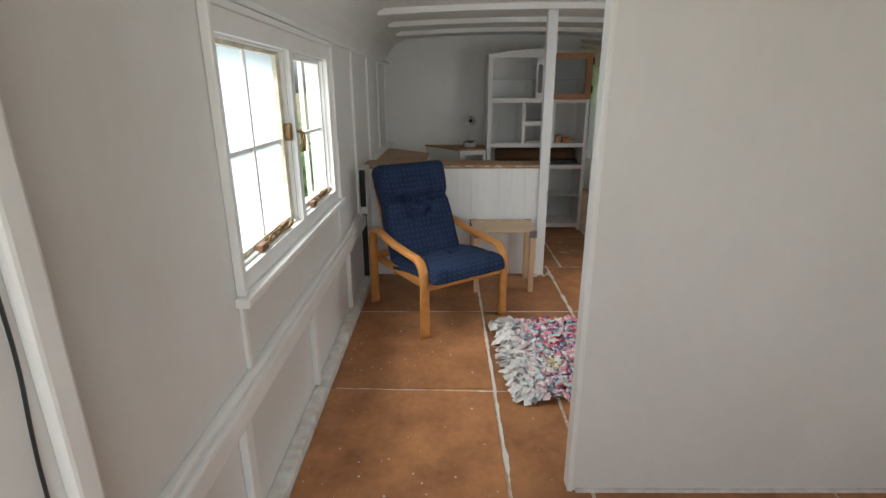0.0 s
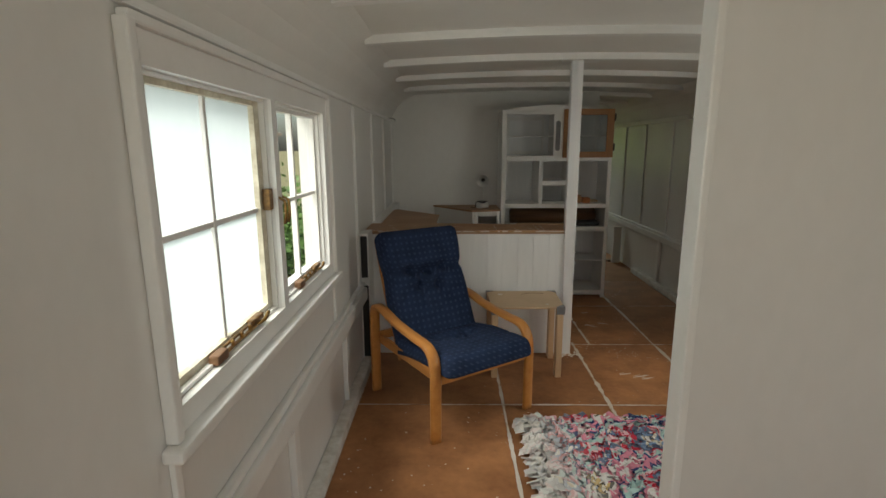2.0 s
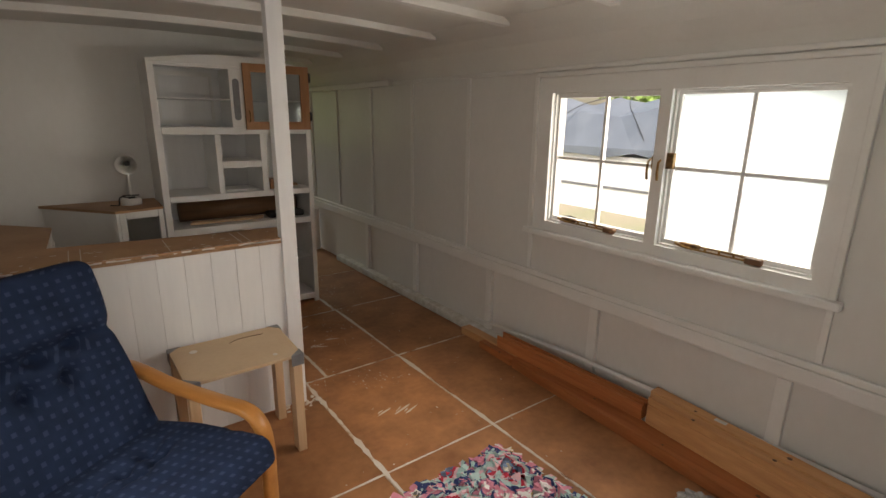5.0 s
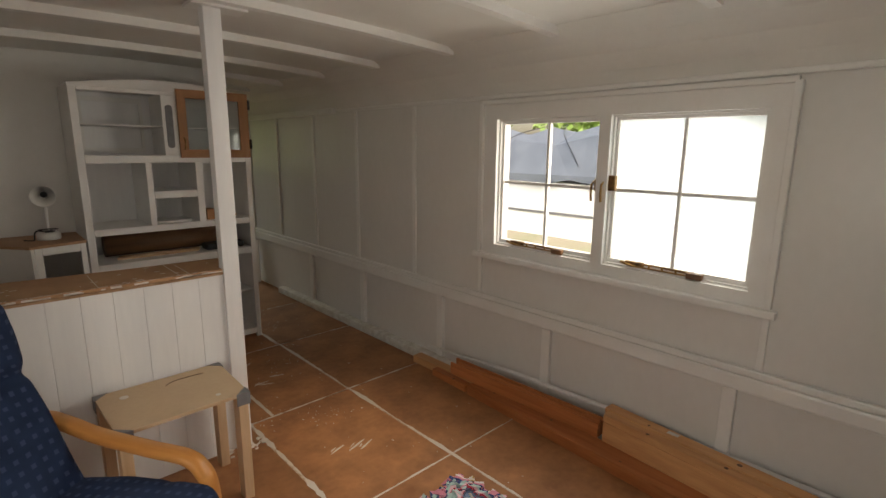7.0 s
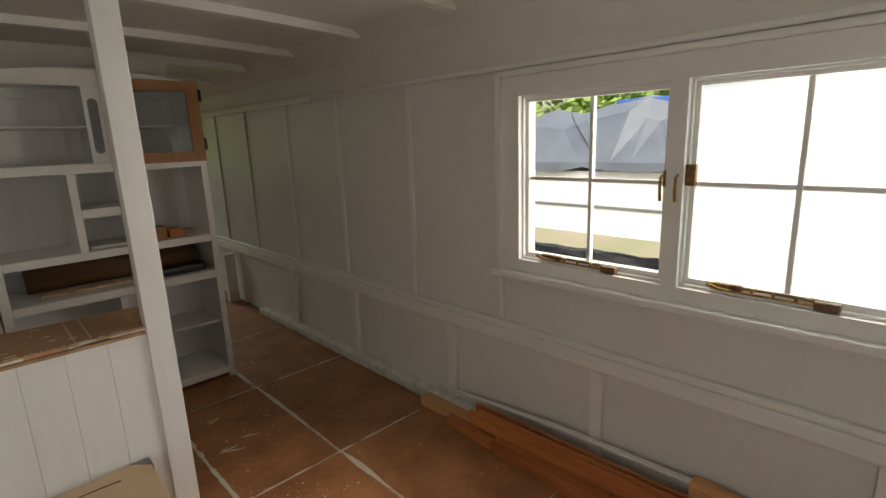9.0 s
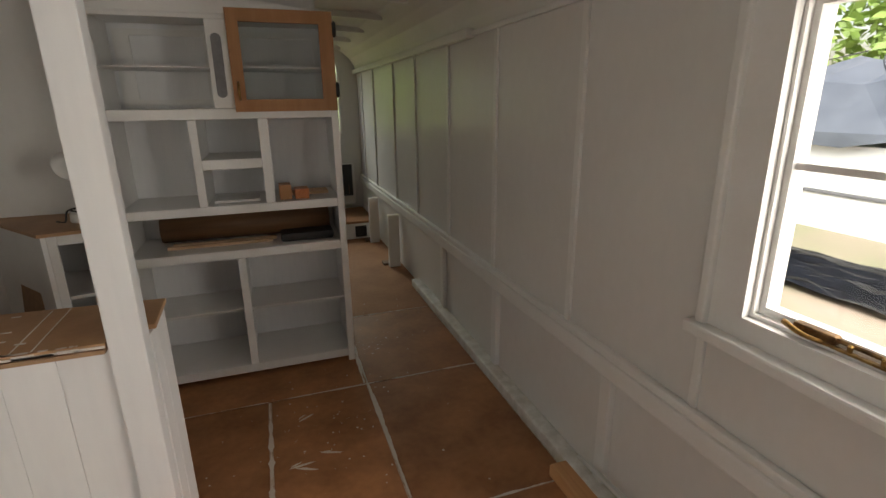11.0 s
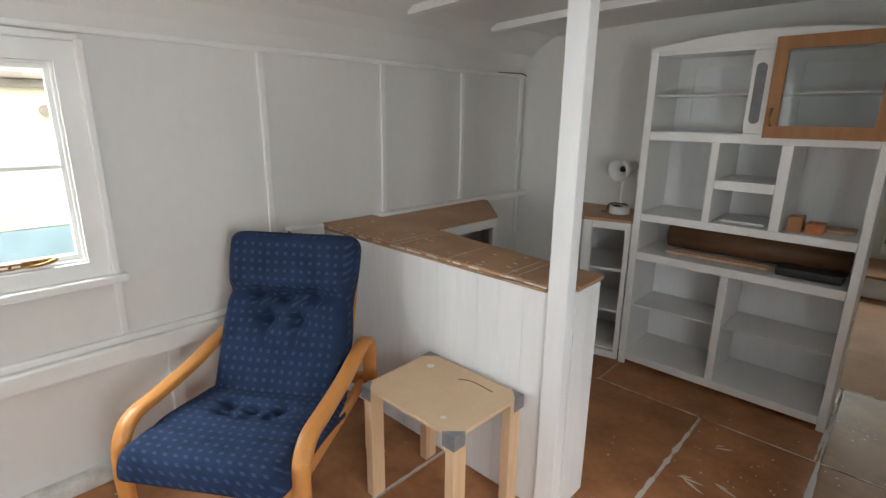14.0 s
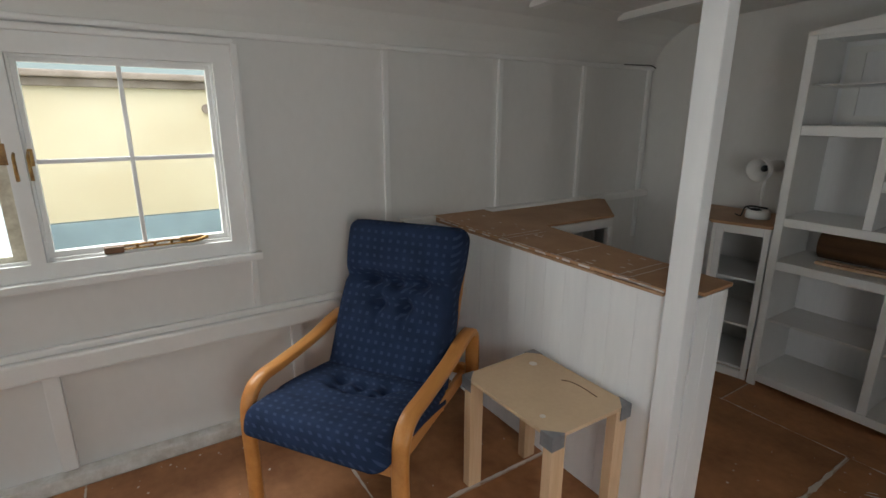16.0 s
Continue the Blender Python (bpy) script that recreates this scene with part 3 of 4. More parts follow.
def filler_lines():
    """Uneven pale filler along the joints of the sheets."""
    bm = bmesh.new()
    lines = [((-0.52, 3.258), (2.1, 3.258), 0.007), ((0.9, 4.16), (2.12, 4.16), 0.007), ((0.5, 5.09), (2.15, 5.09), 0.006), ((-0.5, 2.33), (0.4, 2.30), 0.005),
             ((0.315, 1.2), (0.318, 4.0), 0.010), ((0.935, 3.0), (0.937, 4.2), 0.013), ((1.546, 2.2), (1.546, 5.9), 0.012), ((1.062, 4.17), (1.062, 5.08), 0.012), ((1.53, 5.1), (1.55, 5.95), 0.008), ((1.55, 5.95), (2.15, 5.95), 0.006),
             ((-0.5, 1.40), (0.5, 1.40), 0.004)]
    for (xa, ya), (xb, yb), w in lines:
        n = int(math.hypot(xb - xa, yb - ya) / 0.02)
        nx, ny = -(yb - ya), xb - xa
        q = math.hypot(nx, ny)
        nx, ny = nx / q, ny / q
        prev = None
        for i in range(n + 1):
            t = i / n
            c = 0.002 * noise.noise((xa * 9 + t * 9, ya * 7, 1.3))
            ww = 0.95 * w * max(0.08, 0.62 + 1.0 * noise.noise((xa * 5 + t * 18, ya * 5, 0.2)) + 0.5 * noise.noise((xa * 5 + t * 90, ya * 5, 0.7)))
            x, y = xa + (xb - xa) * t, ya + (yb - ya) * t
            cur = (bm.verts.new((x + nx * (c + ww), y + ny * (c + ww), 0.0016)), bm.verts.new((x + nx * (c - ww), y + ny * (c - ww), 0.0016)))
            if prev:
                bm.faces.new((prev[0], cur[0], cur[1], prev[1]))
            prev = cur
    return bm


fl = mesh_ob("joint_filler", filler_lines(), DROP, floor_base)
fl["kind"] = "stuff"

# ---- half wall, post and counter ----
half = empty("half_wall", "white tongue-and-groove half wall with a brown hardboard cap", "half wall")
xs = [XL + 0.002 + i * (0.80 - XL) / 13 for i in range(14)]
for x0, x1 in zip(xs, xs[1:]):
    part("board", box(x0 + 0.0003, x1 - 0.0003, 4.0, 4.02, 0.002, 0.8815, 0.0014), PANEL, half)
part("core", box(XL + 0.002, 0.852, 4.0205, 4.205, 0.002, 0.874), PANEL, half)
for y0, y1 in ((4.056, 4.128), (4.130, 4.205)):
    part("board", box(0.8525, 0.872, y0, y1, 0.002, 0.885, 0.0025), PANEL, half)
part("back_board", box(XL + 0.002, 0.872, 4.2055, 4.223, 0.002, 0.885, 0.003), PANEL, half)
part("cap", prism([(-0.585, 3.985), (0.797, 3.985), (0.797, 4.058), (0.884, 4.058), (0.878, 4.235), (0.5, 4.262), (-0.10, 4.34), (-0.585, 4.34)], 0.893, 0.906, 0.003), CAP, half, "scuffed brown hardboard capping")
part("cap_underlayer", prism([(-0.58, 3.982), (0.796, 3.979), (0.796, 4.05), (0.1, 4.2), (-0.58, 4.25)], 0.882, 0.8925, 0.002), CARD, half)
bm = bmesh.new()
for x, a in ((-0.02, 0.12), (0.02, 0.12), (0.33, 0.08), (0.62, 0.14), (0.66, 0.1)):
    add_box(bm, x - 0.0015, x + 0.0015, 3.99, 4.24, 0.9062, 0.9068)
for i in range(150):
    x = random.uniform(-0.55, 0.79)
    w, d = random.uniform(0.004, 0.022), random.uniform(0.002, 0.007)
    y = 3.987 + random.choice((0.0, 0.0, 0.0, random.uniform(0, 0.24)))
    add_box(bm, x, x + w, y, y + d, 0.9062, 0.9070)
for i in range(40):
    x = random.uniform(-0.5, 0.78)
    add_box(bm, x, x + random.uniform(0.01, 0.06), 3.9825, 3.9846, 0.895, 0.895 + random.uniform(0.003, 0.009))
part("paint_scratches", bm, DROP, half)

post = mesh_ob("post", box(0.80, 0.873, 3.985, 4.042, 0.0, arch(0.84) + 0.004, 0.004), PANEL)
tagged(post, "square white painted wooden post up to the ceiling", "post")
part("post_plate", box(0.75, 0.98, 3.96, 4.075, arch(0.84) - 0.012, arch(0.84) - 0.001, 0.003), WHITE2, post)
bm = bmesh.new()
for i in range(26):
    a, b = random.uniform(0.74, 0.94), random.uniform(3.93, 4.02)
    r = random.uniform(0.006, 0.02)
    bmesh.ops.create_icosphere(bm, subdivisions=1, radius=r, matrix=pose(a, b, 0.003, 0, 0, random.uniform(0, 90)) @ Matrix.Diagonal((1, random.uniform(0.4, 1), 0.3, 1)))
crumbs = mesh_ob("paint_flakes", bm, DROP)
tagged(crumbs, "flakes of white paint and plaster on the floor", "debris", kind="stuff")

counter = empty("counter_unit", "white kitchen base unit with brown hardboard worktop and open front", "cabinet")
part("worktop", prism([(-0.52, 4.342), (-0.10, 4.342), (-0.085, 4.86), (-0.47, 5.25), (-0.52, 5.25)], 0.888, 0.9, 0.003), CAP, counter, "brown hardboard worktop with a cut corner")
part("wall_ledge", box(-0.588, -0.522, 4.342, 5.775, 0.875, 0.915, 0.006), WHITE2, counter)
part("front_rail", box(-0.115, -0.09, 4.345, 4.86, 0.835, 0.886, 0.004), WHITE2, counter)
part("front_post", box(-0.115, -0.085, 4.82, 4.86, 0.005, 0.8345, 0.004), WHITE2, counter)
part("front_post", box(-0.115, -0.09, 4.345, 4.40, 0.005, 0.8345, 0.004), WHITE2, counter)
part("end_panel", prism([(-0.118, 4.862), (-0.47, 5.215), (-0.485, 5.2), (-0.133, 4.847)], 0.005, 0.886, 0.002), WHITE2, counter)
part("side_panel", box(-0.585, -0.486, 5.19, 5.215, 0.005, 0.886, 0.002), WHITE2, counter)
part("shelf", box(-0.58, -0.14, 4.35, 4.84, 0.42, 0.44, 0.002), WHITE2, counter)
part("bottom", box(-0.58, -0.12, 4.35, 4.84, 0.03, 0.05, 0.002), DARKW, counter)
tap = mesh_ob("pan", lathe([(0.06, 0), (0.085, 0.01), (0.09, 0.13), (0.094, 0.135), (0.086, 0.136), (0.08, 0.02)], (-0.3, 4.62, 0.44), 20), BLACK, None, "", True)
tagged(tap, "dark metal pan on the shelf of the base unit", "pan")

# niche box between the half wall and the window wall, behind the chair
niche = empty("wall_cupboard", "narrow white wall cupboard with its shaded inside painted black", "cabinet")
part("side", box(-0.588, -0.58, 3.80, 3.815, 0.02, 0.90, 0.002), WHITE2, niche)
part("edge_strip", box(-0.536, -0.528, 3.80, 3.815, 0.02, 0.90, 0.002), WHITE2, niche)
# solid black plates: the shade inside the openings, put into the colour
part("shade_panel", box(-0.5795, -0.5365, 3.805, 3.8149, 0.06, 0.56), BLACK, niche, "black panel standing in for the shade inside")
part("shade_panel", box(-0.5795, -0.5365, 3.805, 3.8149, 0.62, 0.895), BLACK, niche, "black panel standing in for the shade inside")
part("front", box(-0.536, -0.528, 3.8155, 3.983, 0.02, 0.90, 0.002), WHITE2, niche)
part("top", box(-0.588, -0.528, 3.795, 3.983, 0.9005, 0.915, 0.004), WHITE2, niche)
part("shelf", box(-0.588, -0.5365, 3.8155, 3.983, 0.565, 0.615, 0.003), WHITE2, niche)
# black backing paints the shade at the rear of the cupboard
part("back", box(-0.588, -0.57, 3.8155, 3.983, 0.06, 0.5645), BLACK, niche, "black backing standing in for the shade inside")
part("back", box(-0.588, -0.57, 3.8155, 3.983, 0.6155, 0.90), BLACK, niche, "black backing standing in for the shade inside")

# ---- shelf unit ----
unit = empty("dresser", "tall white painted open dresser with an arched top", "dresser")
UX0, UX1, UY0, UY1 = 0.495, 1.53, 5.37, 5.77
part("side_panel", box(UX0, UX0 + 0.02, UY0 + 0.0205, UY1 - 0.012, 0.0, 1.79, 0.002), WHITE2, unit)
part("side_panel", box(UX1 - 0.02, UX1, UY0 + 0.0205, UY1 - 0.012, 0.0, 1.79, 0.002), WHITE2, unit)
part("back_panel", box(UX0, UX1, UY1 - 0.0115, UY1, 0.03, 1.80), PANEL, unit)
part("stile", box(UX0, UX0 + 0.04, UY0, UY0 + 0.02, 0.0, 1.785, 0.003), WHITE2, unit)
part("stile", box(UX1 - 0.035, UX1, UY0, UY0 + 0.02, 0.0, 1.785, 0.003), WHITE2, unit)
top_rail = bmesh.new()
n = 18
front = [(UX0 + (UX1 - UX0) * i / n, 1.79 + 0.05 * math.sin(math.pi * i / n)) for i in range(n + 1)]
lo = [[top_rail.verts.new((x, y, 1.7855)) for x, _ in front] for y in (UY0, UY1 - 0.012)]
hi = [[top_rail.verts.new((x, y, z + 0.012)) for x, z in front] for y in (UY0, UY1 - 0.012)]
for i in range(n):
    for a, b in ((lo[0], lo[1]), (lo[1], hi[1]), (hi[1], hi[0]), (hi[0], lo[0])):
        top_rail.faces.new((a[i], a[i + 1], b[i + 1], b[i]))
for e in (0, -1):
    top_rail.faces.new((lo[0][e], lo[1][e], hi[1][e], hi[0][e]))
part("arched_top", top_rail, WHITE2, unit)
XA, XB = UX0 + 0.0405, UX1 - 0.0355
rail = lambda z0, z1, x0=XA, x1=XB, nm="rail": part(nm, box(x0, x1, UY0 + 0.001, UY0 + 0.021, z0, z1, 0.003), WHITE2, unit)
shelf = lambda z, x0=UX0 + 0.021, x1=UX1 - 0.021, th=0.016, back=0.0, nm="shelf": part(nm, box(x0, x1, UY0 + 0.0215 + back, UY1 - 0.0125, z - th, z, 0.002), WHITE2, unit)
rail(1.765, 1.785)
rail(1.338, 1.386)
rail(0.893, 0.935)
rail(0.665, 0.71)
rail(0.03, 0.075)
part("centre_stile", box(0.975, 1.062, UY0 + 0.001, UY0 + 0.021, 1.3865, 1.7645, 0.003), WHITE2, unit)
slot = bmesh.new()
outl = [(0.022 * math.cos(a), 0.115 * (1 if math.sin(a) > 0 else -1) + 0.022 * math.sin(a)) for a in [2 * math.pi * k / 20 + 0.01 for k in range(20)]]
vs = [slot.verts.new((1.015 + u, UY0 - 0.004, 1.57 + v)) for u, v in outl]
f = slot.faces.new(vs)
for v in bmesh.ops.extrude_face_region(slot, geom=[f])["geom"]:
    if isinstance(v, bmesh.types.BMVert):
        v.co.y = UY0 + 0.0008
part("finger_plate", slot, TAPE, unit, "oval grey finger plate")
part("divider", box(0.85, 0.886, UY0 + 0.001, UY1 - 0.0125, 0.9355, 1.3375, 0.003), WHITE2, unit)
part("divider", box(1.150, 1.195, UY0 + 0.001, UY1 - 0.0125, 0.9355, 1.3375, 0.003), WHITE2, unit)
part("divider", box(0.982, 1.02, UY0 + 0.001, UY0 + 0.021, 0.0755, 0.6645, 0.003), WHITE2, unit)
part("divider_panel", box(0.995, 1.01, UY0 + 0.0215, UY1 - 0.0125, 0.0755, 0.64, 0.002), WHITE2, unit)
part("upper_divider", box(1.0, 1.016, UY0 + 0.0215, UY1 - 0.0125, 1.387, 1.78, 0.002), WHITE2, unit)
rail(1.108, 1.155, 0.8865, 1.1495)
shelf(1.386)
shelf(0.935)
shelf(0.71)
shelf(0.075)
shelf(1.155, 0.8865, 1.1495)
shelf(1.575, UX0 + 0.021, 0.999, 0.008, 0.06)
shelf(1.575, 1.017, UX1 - 0.021, 0.008, 0.06)
shelf(0.37, UX0 + 0.021, 0.994, 0.014, 0.05)
shelf(0.37, 1.011, UX1 - 0.021, 0.014, 0.05)
for x0, x1 in ((UX0 + 0.04, 0.95), (1.05, UX1 - 0.04)):
    part("back_frame", pierced("y", UY1 - 0.022, UY1 - 0.012, (x0, x1), (1.40, 1.76), [(x0 + 0.07, x1 - 0.02, 1.43, 1.73)]), WHITE2, unit)
door = part("door", pierced("y", UY0 - 0.022, UY0 - 0.002, (1.063, 1.526), (1.37, 1.81), [(1.115, 1.462, 1.425, 1.755)]), OAK, unit, "pine framed glass door")
part("glass", box(1.11, 1.467, UY0 - 0.013, UY0 - 0.01, 1.42, 1.76), GLASS, door).visible_shadow = False
part("handle", tube(smooth_path([(1.088, UY0 - 0.022, 1.50), (1.088, UY0 - 0.042, 1.485), (1.088, UY0 - 0.045, 1.46), (1.088, UY0 - 0.042, 1.44), (1.088, UY0 - 0.022, 1.425)], 4), 0.006, 8), BRASS, door, "small brass bow handle", True)
for z in (1.43, 1.70):
    part("hinge", lathe([(0.004, 0), (0.01, 0.008), (0.01, 0.062), (0.004, 0.07)], (1.532, UY0 - 0.018, z), 10), BLACK, door, "black butterfly hinge")
    part("hinge_leaf", box(1.5302, 1.533, UY0 - 0.01, UY0 + 0.03, z + 0.005, z + 0.065, 0.001), BLACK, door)

# things on the dresser
roll = mesh_ob("wooden_roll", tube([(0.62, 5.66, 0.71 + 0.075), (1.47, 5.66, 0.71 + 0.075)], 0.075, 20), DARKW, None, "", True)
tagged(roll, "thick dark brown roll lying on the dresser shelf", "roll")
mat_roll = mesh_ob("dark_cloth", box(1.20, 1.47, 5.43, 5.56, 0.71, 0.755, 0.015), BLACK)
tagged(mat_roll, "folded black cloth on the dresser shelf", "cloth")
slats = mesh_ob("wood_offcut", box(0.66, 1.16, 5.48, 5.51, 0.71, 0.725, 0.003), PINE)
tagged(slats, "pale strip of wood on the dresser shelf", "wood", "wood strips on the dresser")
copy_thing(slats, pose(0.02, 0.045, 0))
papers = mesh_ob("paper", box(0.91, 1.12, 5.45, 5.62, 0.935, 0.947, 0.002), LAMPW)
tagged(papers, "small stack of white papers on the dresser", "paper")
for x0, x1, h, mm, lb in ((1.215, 1.275, 0.075, OAK, "small orange-brown wooden block on the dresser"), (1.29, 1.36, 0.05, PLANK, "small reddish wooden block on the dresser")):
    tagged(mesh_ob("wooden_block", box(x0, x1, 5.42, 5.52, 0.935, 0.935 + h, 0.004), mm), lb, "block")
tagged(mesh_ob("wooden_board", box(1.25, 1.47, 5.54, 5.66, 0.935, 0.95, 0.003), PINE), "thin pale wooden board on the dresser", "board")

# ---- corner desk with lamp ----
desk = empty("corner_cabinet", "white corner cabinet with open shelves and brown top", "cabinet")
part("top", prism([(-0.17, 5.775), (0.215, 5.295), (0.49, 5.362), (0.49, 5.775)], 0.866, 0.882, 0.003), CAP, desk, "brown hardboard top")
part("front_panel", prism([(-0.155, 5.775), (0.22, 5.31), (0.235, 5.322), (-0.135, 5.775)], 0.005, 0.865, 0.001), WHITE2, desk)
e1, e2 = Vector((0.237, 5.318, 0)), Vector((0.488, 5.372, 0))
dv = (e2 - e1).normalized()
nv = Vector((-dv.y, dv.x, 0))


def desk_piece(name, a, b, z0, z1, depth=0.02, back=0.0):
    p, q = e1 + dv * a + nv * back, e1 + dv * b + nv * back
    r, t = q + nv * depth, p + nv * depth
    return part(name, prism([(v.x, v.y) for v in (p, q, r, t)], z0, z1, 0.002), WHITE2, desk)


desk_piece("stile", 0.0, 0.035, 0.005, 0.865)
desk_piece("stile", 0.225, 0.255, 0.005, 0.865)
desk_piece("rail", 0.0355, 0.2245, 0.82, 0.865)
desk_piece("rail", 0.0355, 0.2245, 0.005, 0.05)
for z in (0.05, 0.30, 0.56):
    part("shelf", prism([(-0.05, 5.72), (0.245, 5.345), (0.465, 5.39), (0.48, 5.77), (-0.05, 5.77)], z, z + 0.014, 0.001), WHITE2, desk)
lean = mesh_ob("leaning_board", box(-0.11, 0.11, -0.006, 0.006, 0.0, 0.63, 0.003), CARD, None, "", False, pose(0.02, 5.47, 0.003, -6, 0, -51))
tagged(lean, "brown board leaning against the corner cabinet", "board")

lamp = empty("desk_lamp", "small cream enamel desk lamp with a tilted shade", "lamp", at=pose(0.33, 5.55, 0.882, 0, 0, 0))
part("base", lathe([(0.06, 0.0), (0.062, 0.008), (0.06, 0.035), (0.05, 0.045), (0.008, 0.048)], (0, 0, 0)), LAMPW, lamp, "", True)
part("stem", tube(smooth_path([(0, 0, 0.045), (0.0, 0, 0.10), (0.002, 0, 0.19), (0.01, 0.01, 0.245)], 5), 0.009, 10), LAMPW, lamp, "", True)
sh = part("shade", lathe([(0.018, -0.02), (0.027, -0.01), (0.029, 0.06), (0.047, 0.09), (0.054, 0.13), (0.05, 0.13), (0.04, 0.09), (0.02, 0.06), (0.01, 0.03)], (0, 0, 0)), LAMPW, lamp, "", True)
sh.matrix_basis = pose(0.02, 0.08, 0.285, 97, 0, -10) @ Matrix.Scale(1.22, 4)
# bulb coloured black to paint the dark hollow of the lampshade
part("dark_bulb", lathe([(0.006, 0.04), (0.013, 0.07), (0.015, 0.085), (0.006, 0.1)], (0, 0, 0), 14), BLACK, sh, "", True)
part("cord", tube(smooth_path([(0.03, -0.03, 0.05), (-0.03, -0.045, 0.055), (-0.045, 0.0, 0.06), (0.02, 0.03, 0.055), (0.045, -0.02, 0.062), (-0.02, -0.04, 0.066), (-0.064, -0.02, 0.05), (-0.075, -0.03, 0.004), (-0.12, 0.0, 0.004)], 5), 0.004, 6), BLACK, lamp, "coiled black cord", True)
part("switch", box(-0.02, 0.02, -0.05, -0.025, 0.046, 0.058, 0.003), BLACK, lamp)

# ---- small table ----
table = empty("side_table", "homemade pale plywood side table with grey taped corners", "table")
corners = [(0.262, 3.965), (0.738, 3.965), (0.73, 3.605), (0.272, 3.598)]
part("tabletop", prism(corners, 0.466, 0.48, 0.002), TOPPLY, table)
for (cx, cy), (sx, sy) in zip(corners, ((1, -1), (-1, -1), (-1, 1), (1, 1))):
    x0, x1 = sorted((cx + sx * 0.004, cx + sx * 0.042))
    y0, y1 = sorted((cy + sy * 0.004, cy + sy * 0.064))
    part("leg", box(x0, x1, y0, y1, 0.0, 0.4655, 0.002), PINE, table)
    tp = prism([(cx - sx * 0.002, cy - sy * 0.002), (cx + sx * 0.048, cy - sy * 0.002), (cx - sx * 0.002, cy + sy * 0.048)], 0.4805, 0.482)
    part("tape", tp, TAPE, table, "grey tape patch")
    part("tape", prism([(cx - sx * 0.0035, cy - sy * 0.0035), (cx + sx * 0.05, cy - sy * 0.0035), (cx + sx * 0.05, cy - sy * 0.001), (cx - sx * 0.001, cy - sy * 0.001), (cx - sx * 0.001, cy + sy * 0.05), (cx - sx * 0.0035, cy + sy * 0.05)], 0.43, 0.481), TAPE, table, "grey tape patch")
part("stretcher", box(0.31, 0.69, 3.94, 3.958, 0.40, 0.465, 0.002), PINE, table)
part("crack", tube(smooth_path([(0.50, 3.88, 0.4805), (0.53, 3.90, 0.4805), (0.58, 3.905, 0.4805), (0.65, 3.90, 0.4805)], 4), 0.0022, 5), DARKW, table, "dark split in the top")
part("paint_spot", lathe([(0.016, 0), (0.016, 0.0012)], (0.35, 3.88, 0.48), 9), DROP, table)
part("paint_spot", lathe([(0.01, 0), (0.01, 0.0012)], (0.63, 3.66, 0.48), 9), DROP, table)

# ---- armchair ----
CH = pose(0.0, 3.34, 0.0, 0, 0, 34.2)
chair = empty("armchair", "bentwood armchair with a dark blue dotted tufted cushion", "armchair", at=CH)


def cushion(w, h, t, tufts, creases, bend=0.0, nx=56, ny=70, seams=()):
    """A padded mat: x across, y along, z out. tufts: (x, y); creases: y lines."""
    bm = bmesh.new()
    uv = bm.loops.layers.uv.new("uv")
    top, bot = [], []
    for j in range(ny + 1):
        v = j / ny
        y = v * h
        rt, rb = [], []
        for i in range(nx + 1):
            u = i / nx * 2 - 1
            x = u * w / 2
            c = 0.055
            ex = max(0.0, abs(x) - (w / 2 - c)) / c
            ey = max(0.0, c - y, y - (h - c)) / c
            q = math.hypot(ex, ey)
            if q > 1:
                k = 1 / q
                x = math.copysign(w / 2 - c + (abs(x) - (w / 2 - c)) * (k if ex > 0 else 1), x)
                if y < c:
                    y2 = c - (c - y) * k
                elif y > h - c:
                    y2 = h - c + (y - h + c) * k
                else:
                    y2 = y
            else:
                y2 = y
            rim = math.sqrt(max(0.0, 1 - min(1, q) ** 2.5))
            z = t * (0.2 + 0.8 * rim)
            for tx, ty in tufts:
                d2 = (x - tx) ** 2 * 1.0 + (y - ty) ** 2
                z -= 0.038 * math.exp(-d2 / 0.0009) + 0.016 * math.exp(-((y - ty) ** 2) / 0.0006 - ((x - tx) ** 2) / 0.006)
            for sx, ya, yb in seams:
                z -= 0.011 * math.exp(-((x - sx) ** 2) / 0.00022) * math.exp(-(max(0.0, ya - y, y - yb) / 0.03) ** 2)
            for cy, cd in creases:
                z -= cd * math.exp(-((y - cy) ** 2) / 0.0005)
            z += 0.004 * noise.noise((x * 9, y * 9, t * 50))
            bz = bend * math.sin(math.pi * v)
            rt.append(bm.verts.new((x, y2, z + bz)))
            rb.append(bm.verts.new((x, y2, -0.2 * t * rim + bz)))
        top.append(rt)
        bot.append(rb)
    def face(vs):
        f = bm.faces.new(vs)
        f.smooth = True
        for lp in f.loops:
            lp[uv].uv = (lp.vert.co.x + lp.vert.co.z, lp.vert.co.y + lp.vert.co.z)
    for j in range(ny):
        for i in range(nx):
            face((top[j][i], top[j][i + 1], top[j + 1][i + 1], top[j + 1][i]))
            face((bot[j][i], bot[j + 1][i], bot[j + 1][i + 1], bot[j][i + 1]))
        face((top[j][0], top[j + 1][0], bot[j + 1][0], bot[j][0]))
        face((top[j][nx], bot[j][nx], bot[j + 1][nx], top[j + 1][nx]))
    for i in range(nx):
        face((top[0][i], bot[0][i], bot[0][i + 1], top[0][i + 1]))
        face((top[ny][i], top[ny][i + 1], bot[ny][i + 1], bot[ny][i]))
    return bm


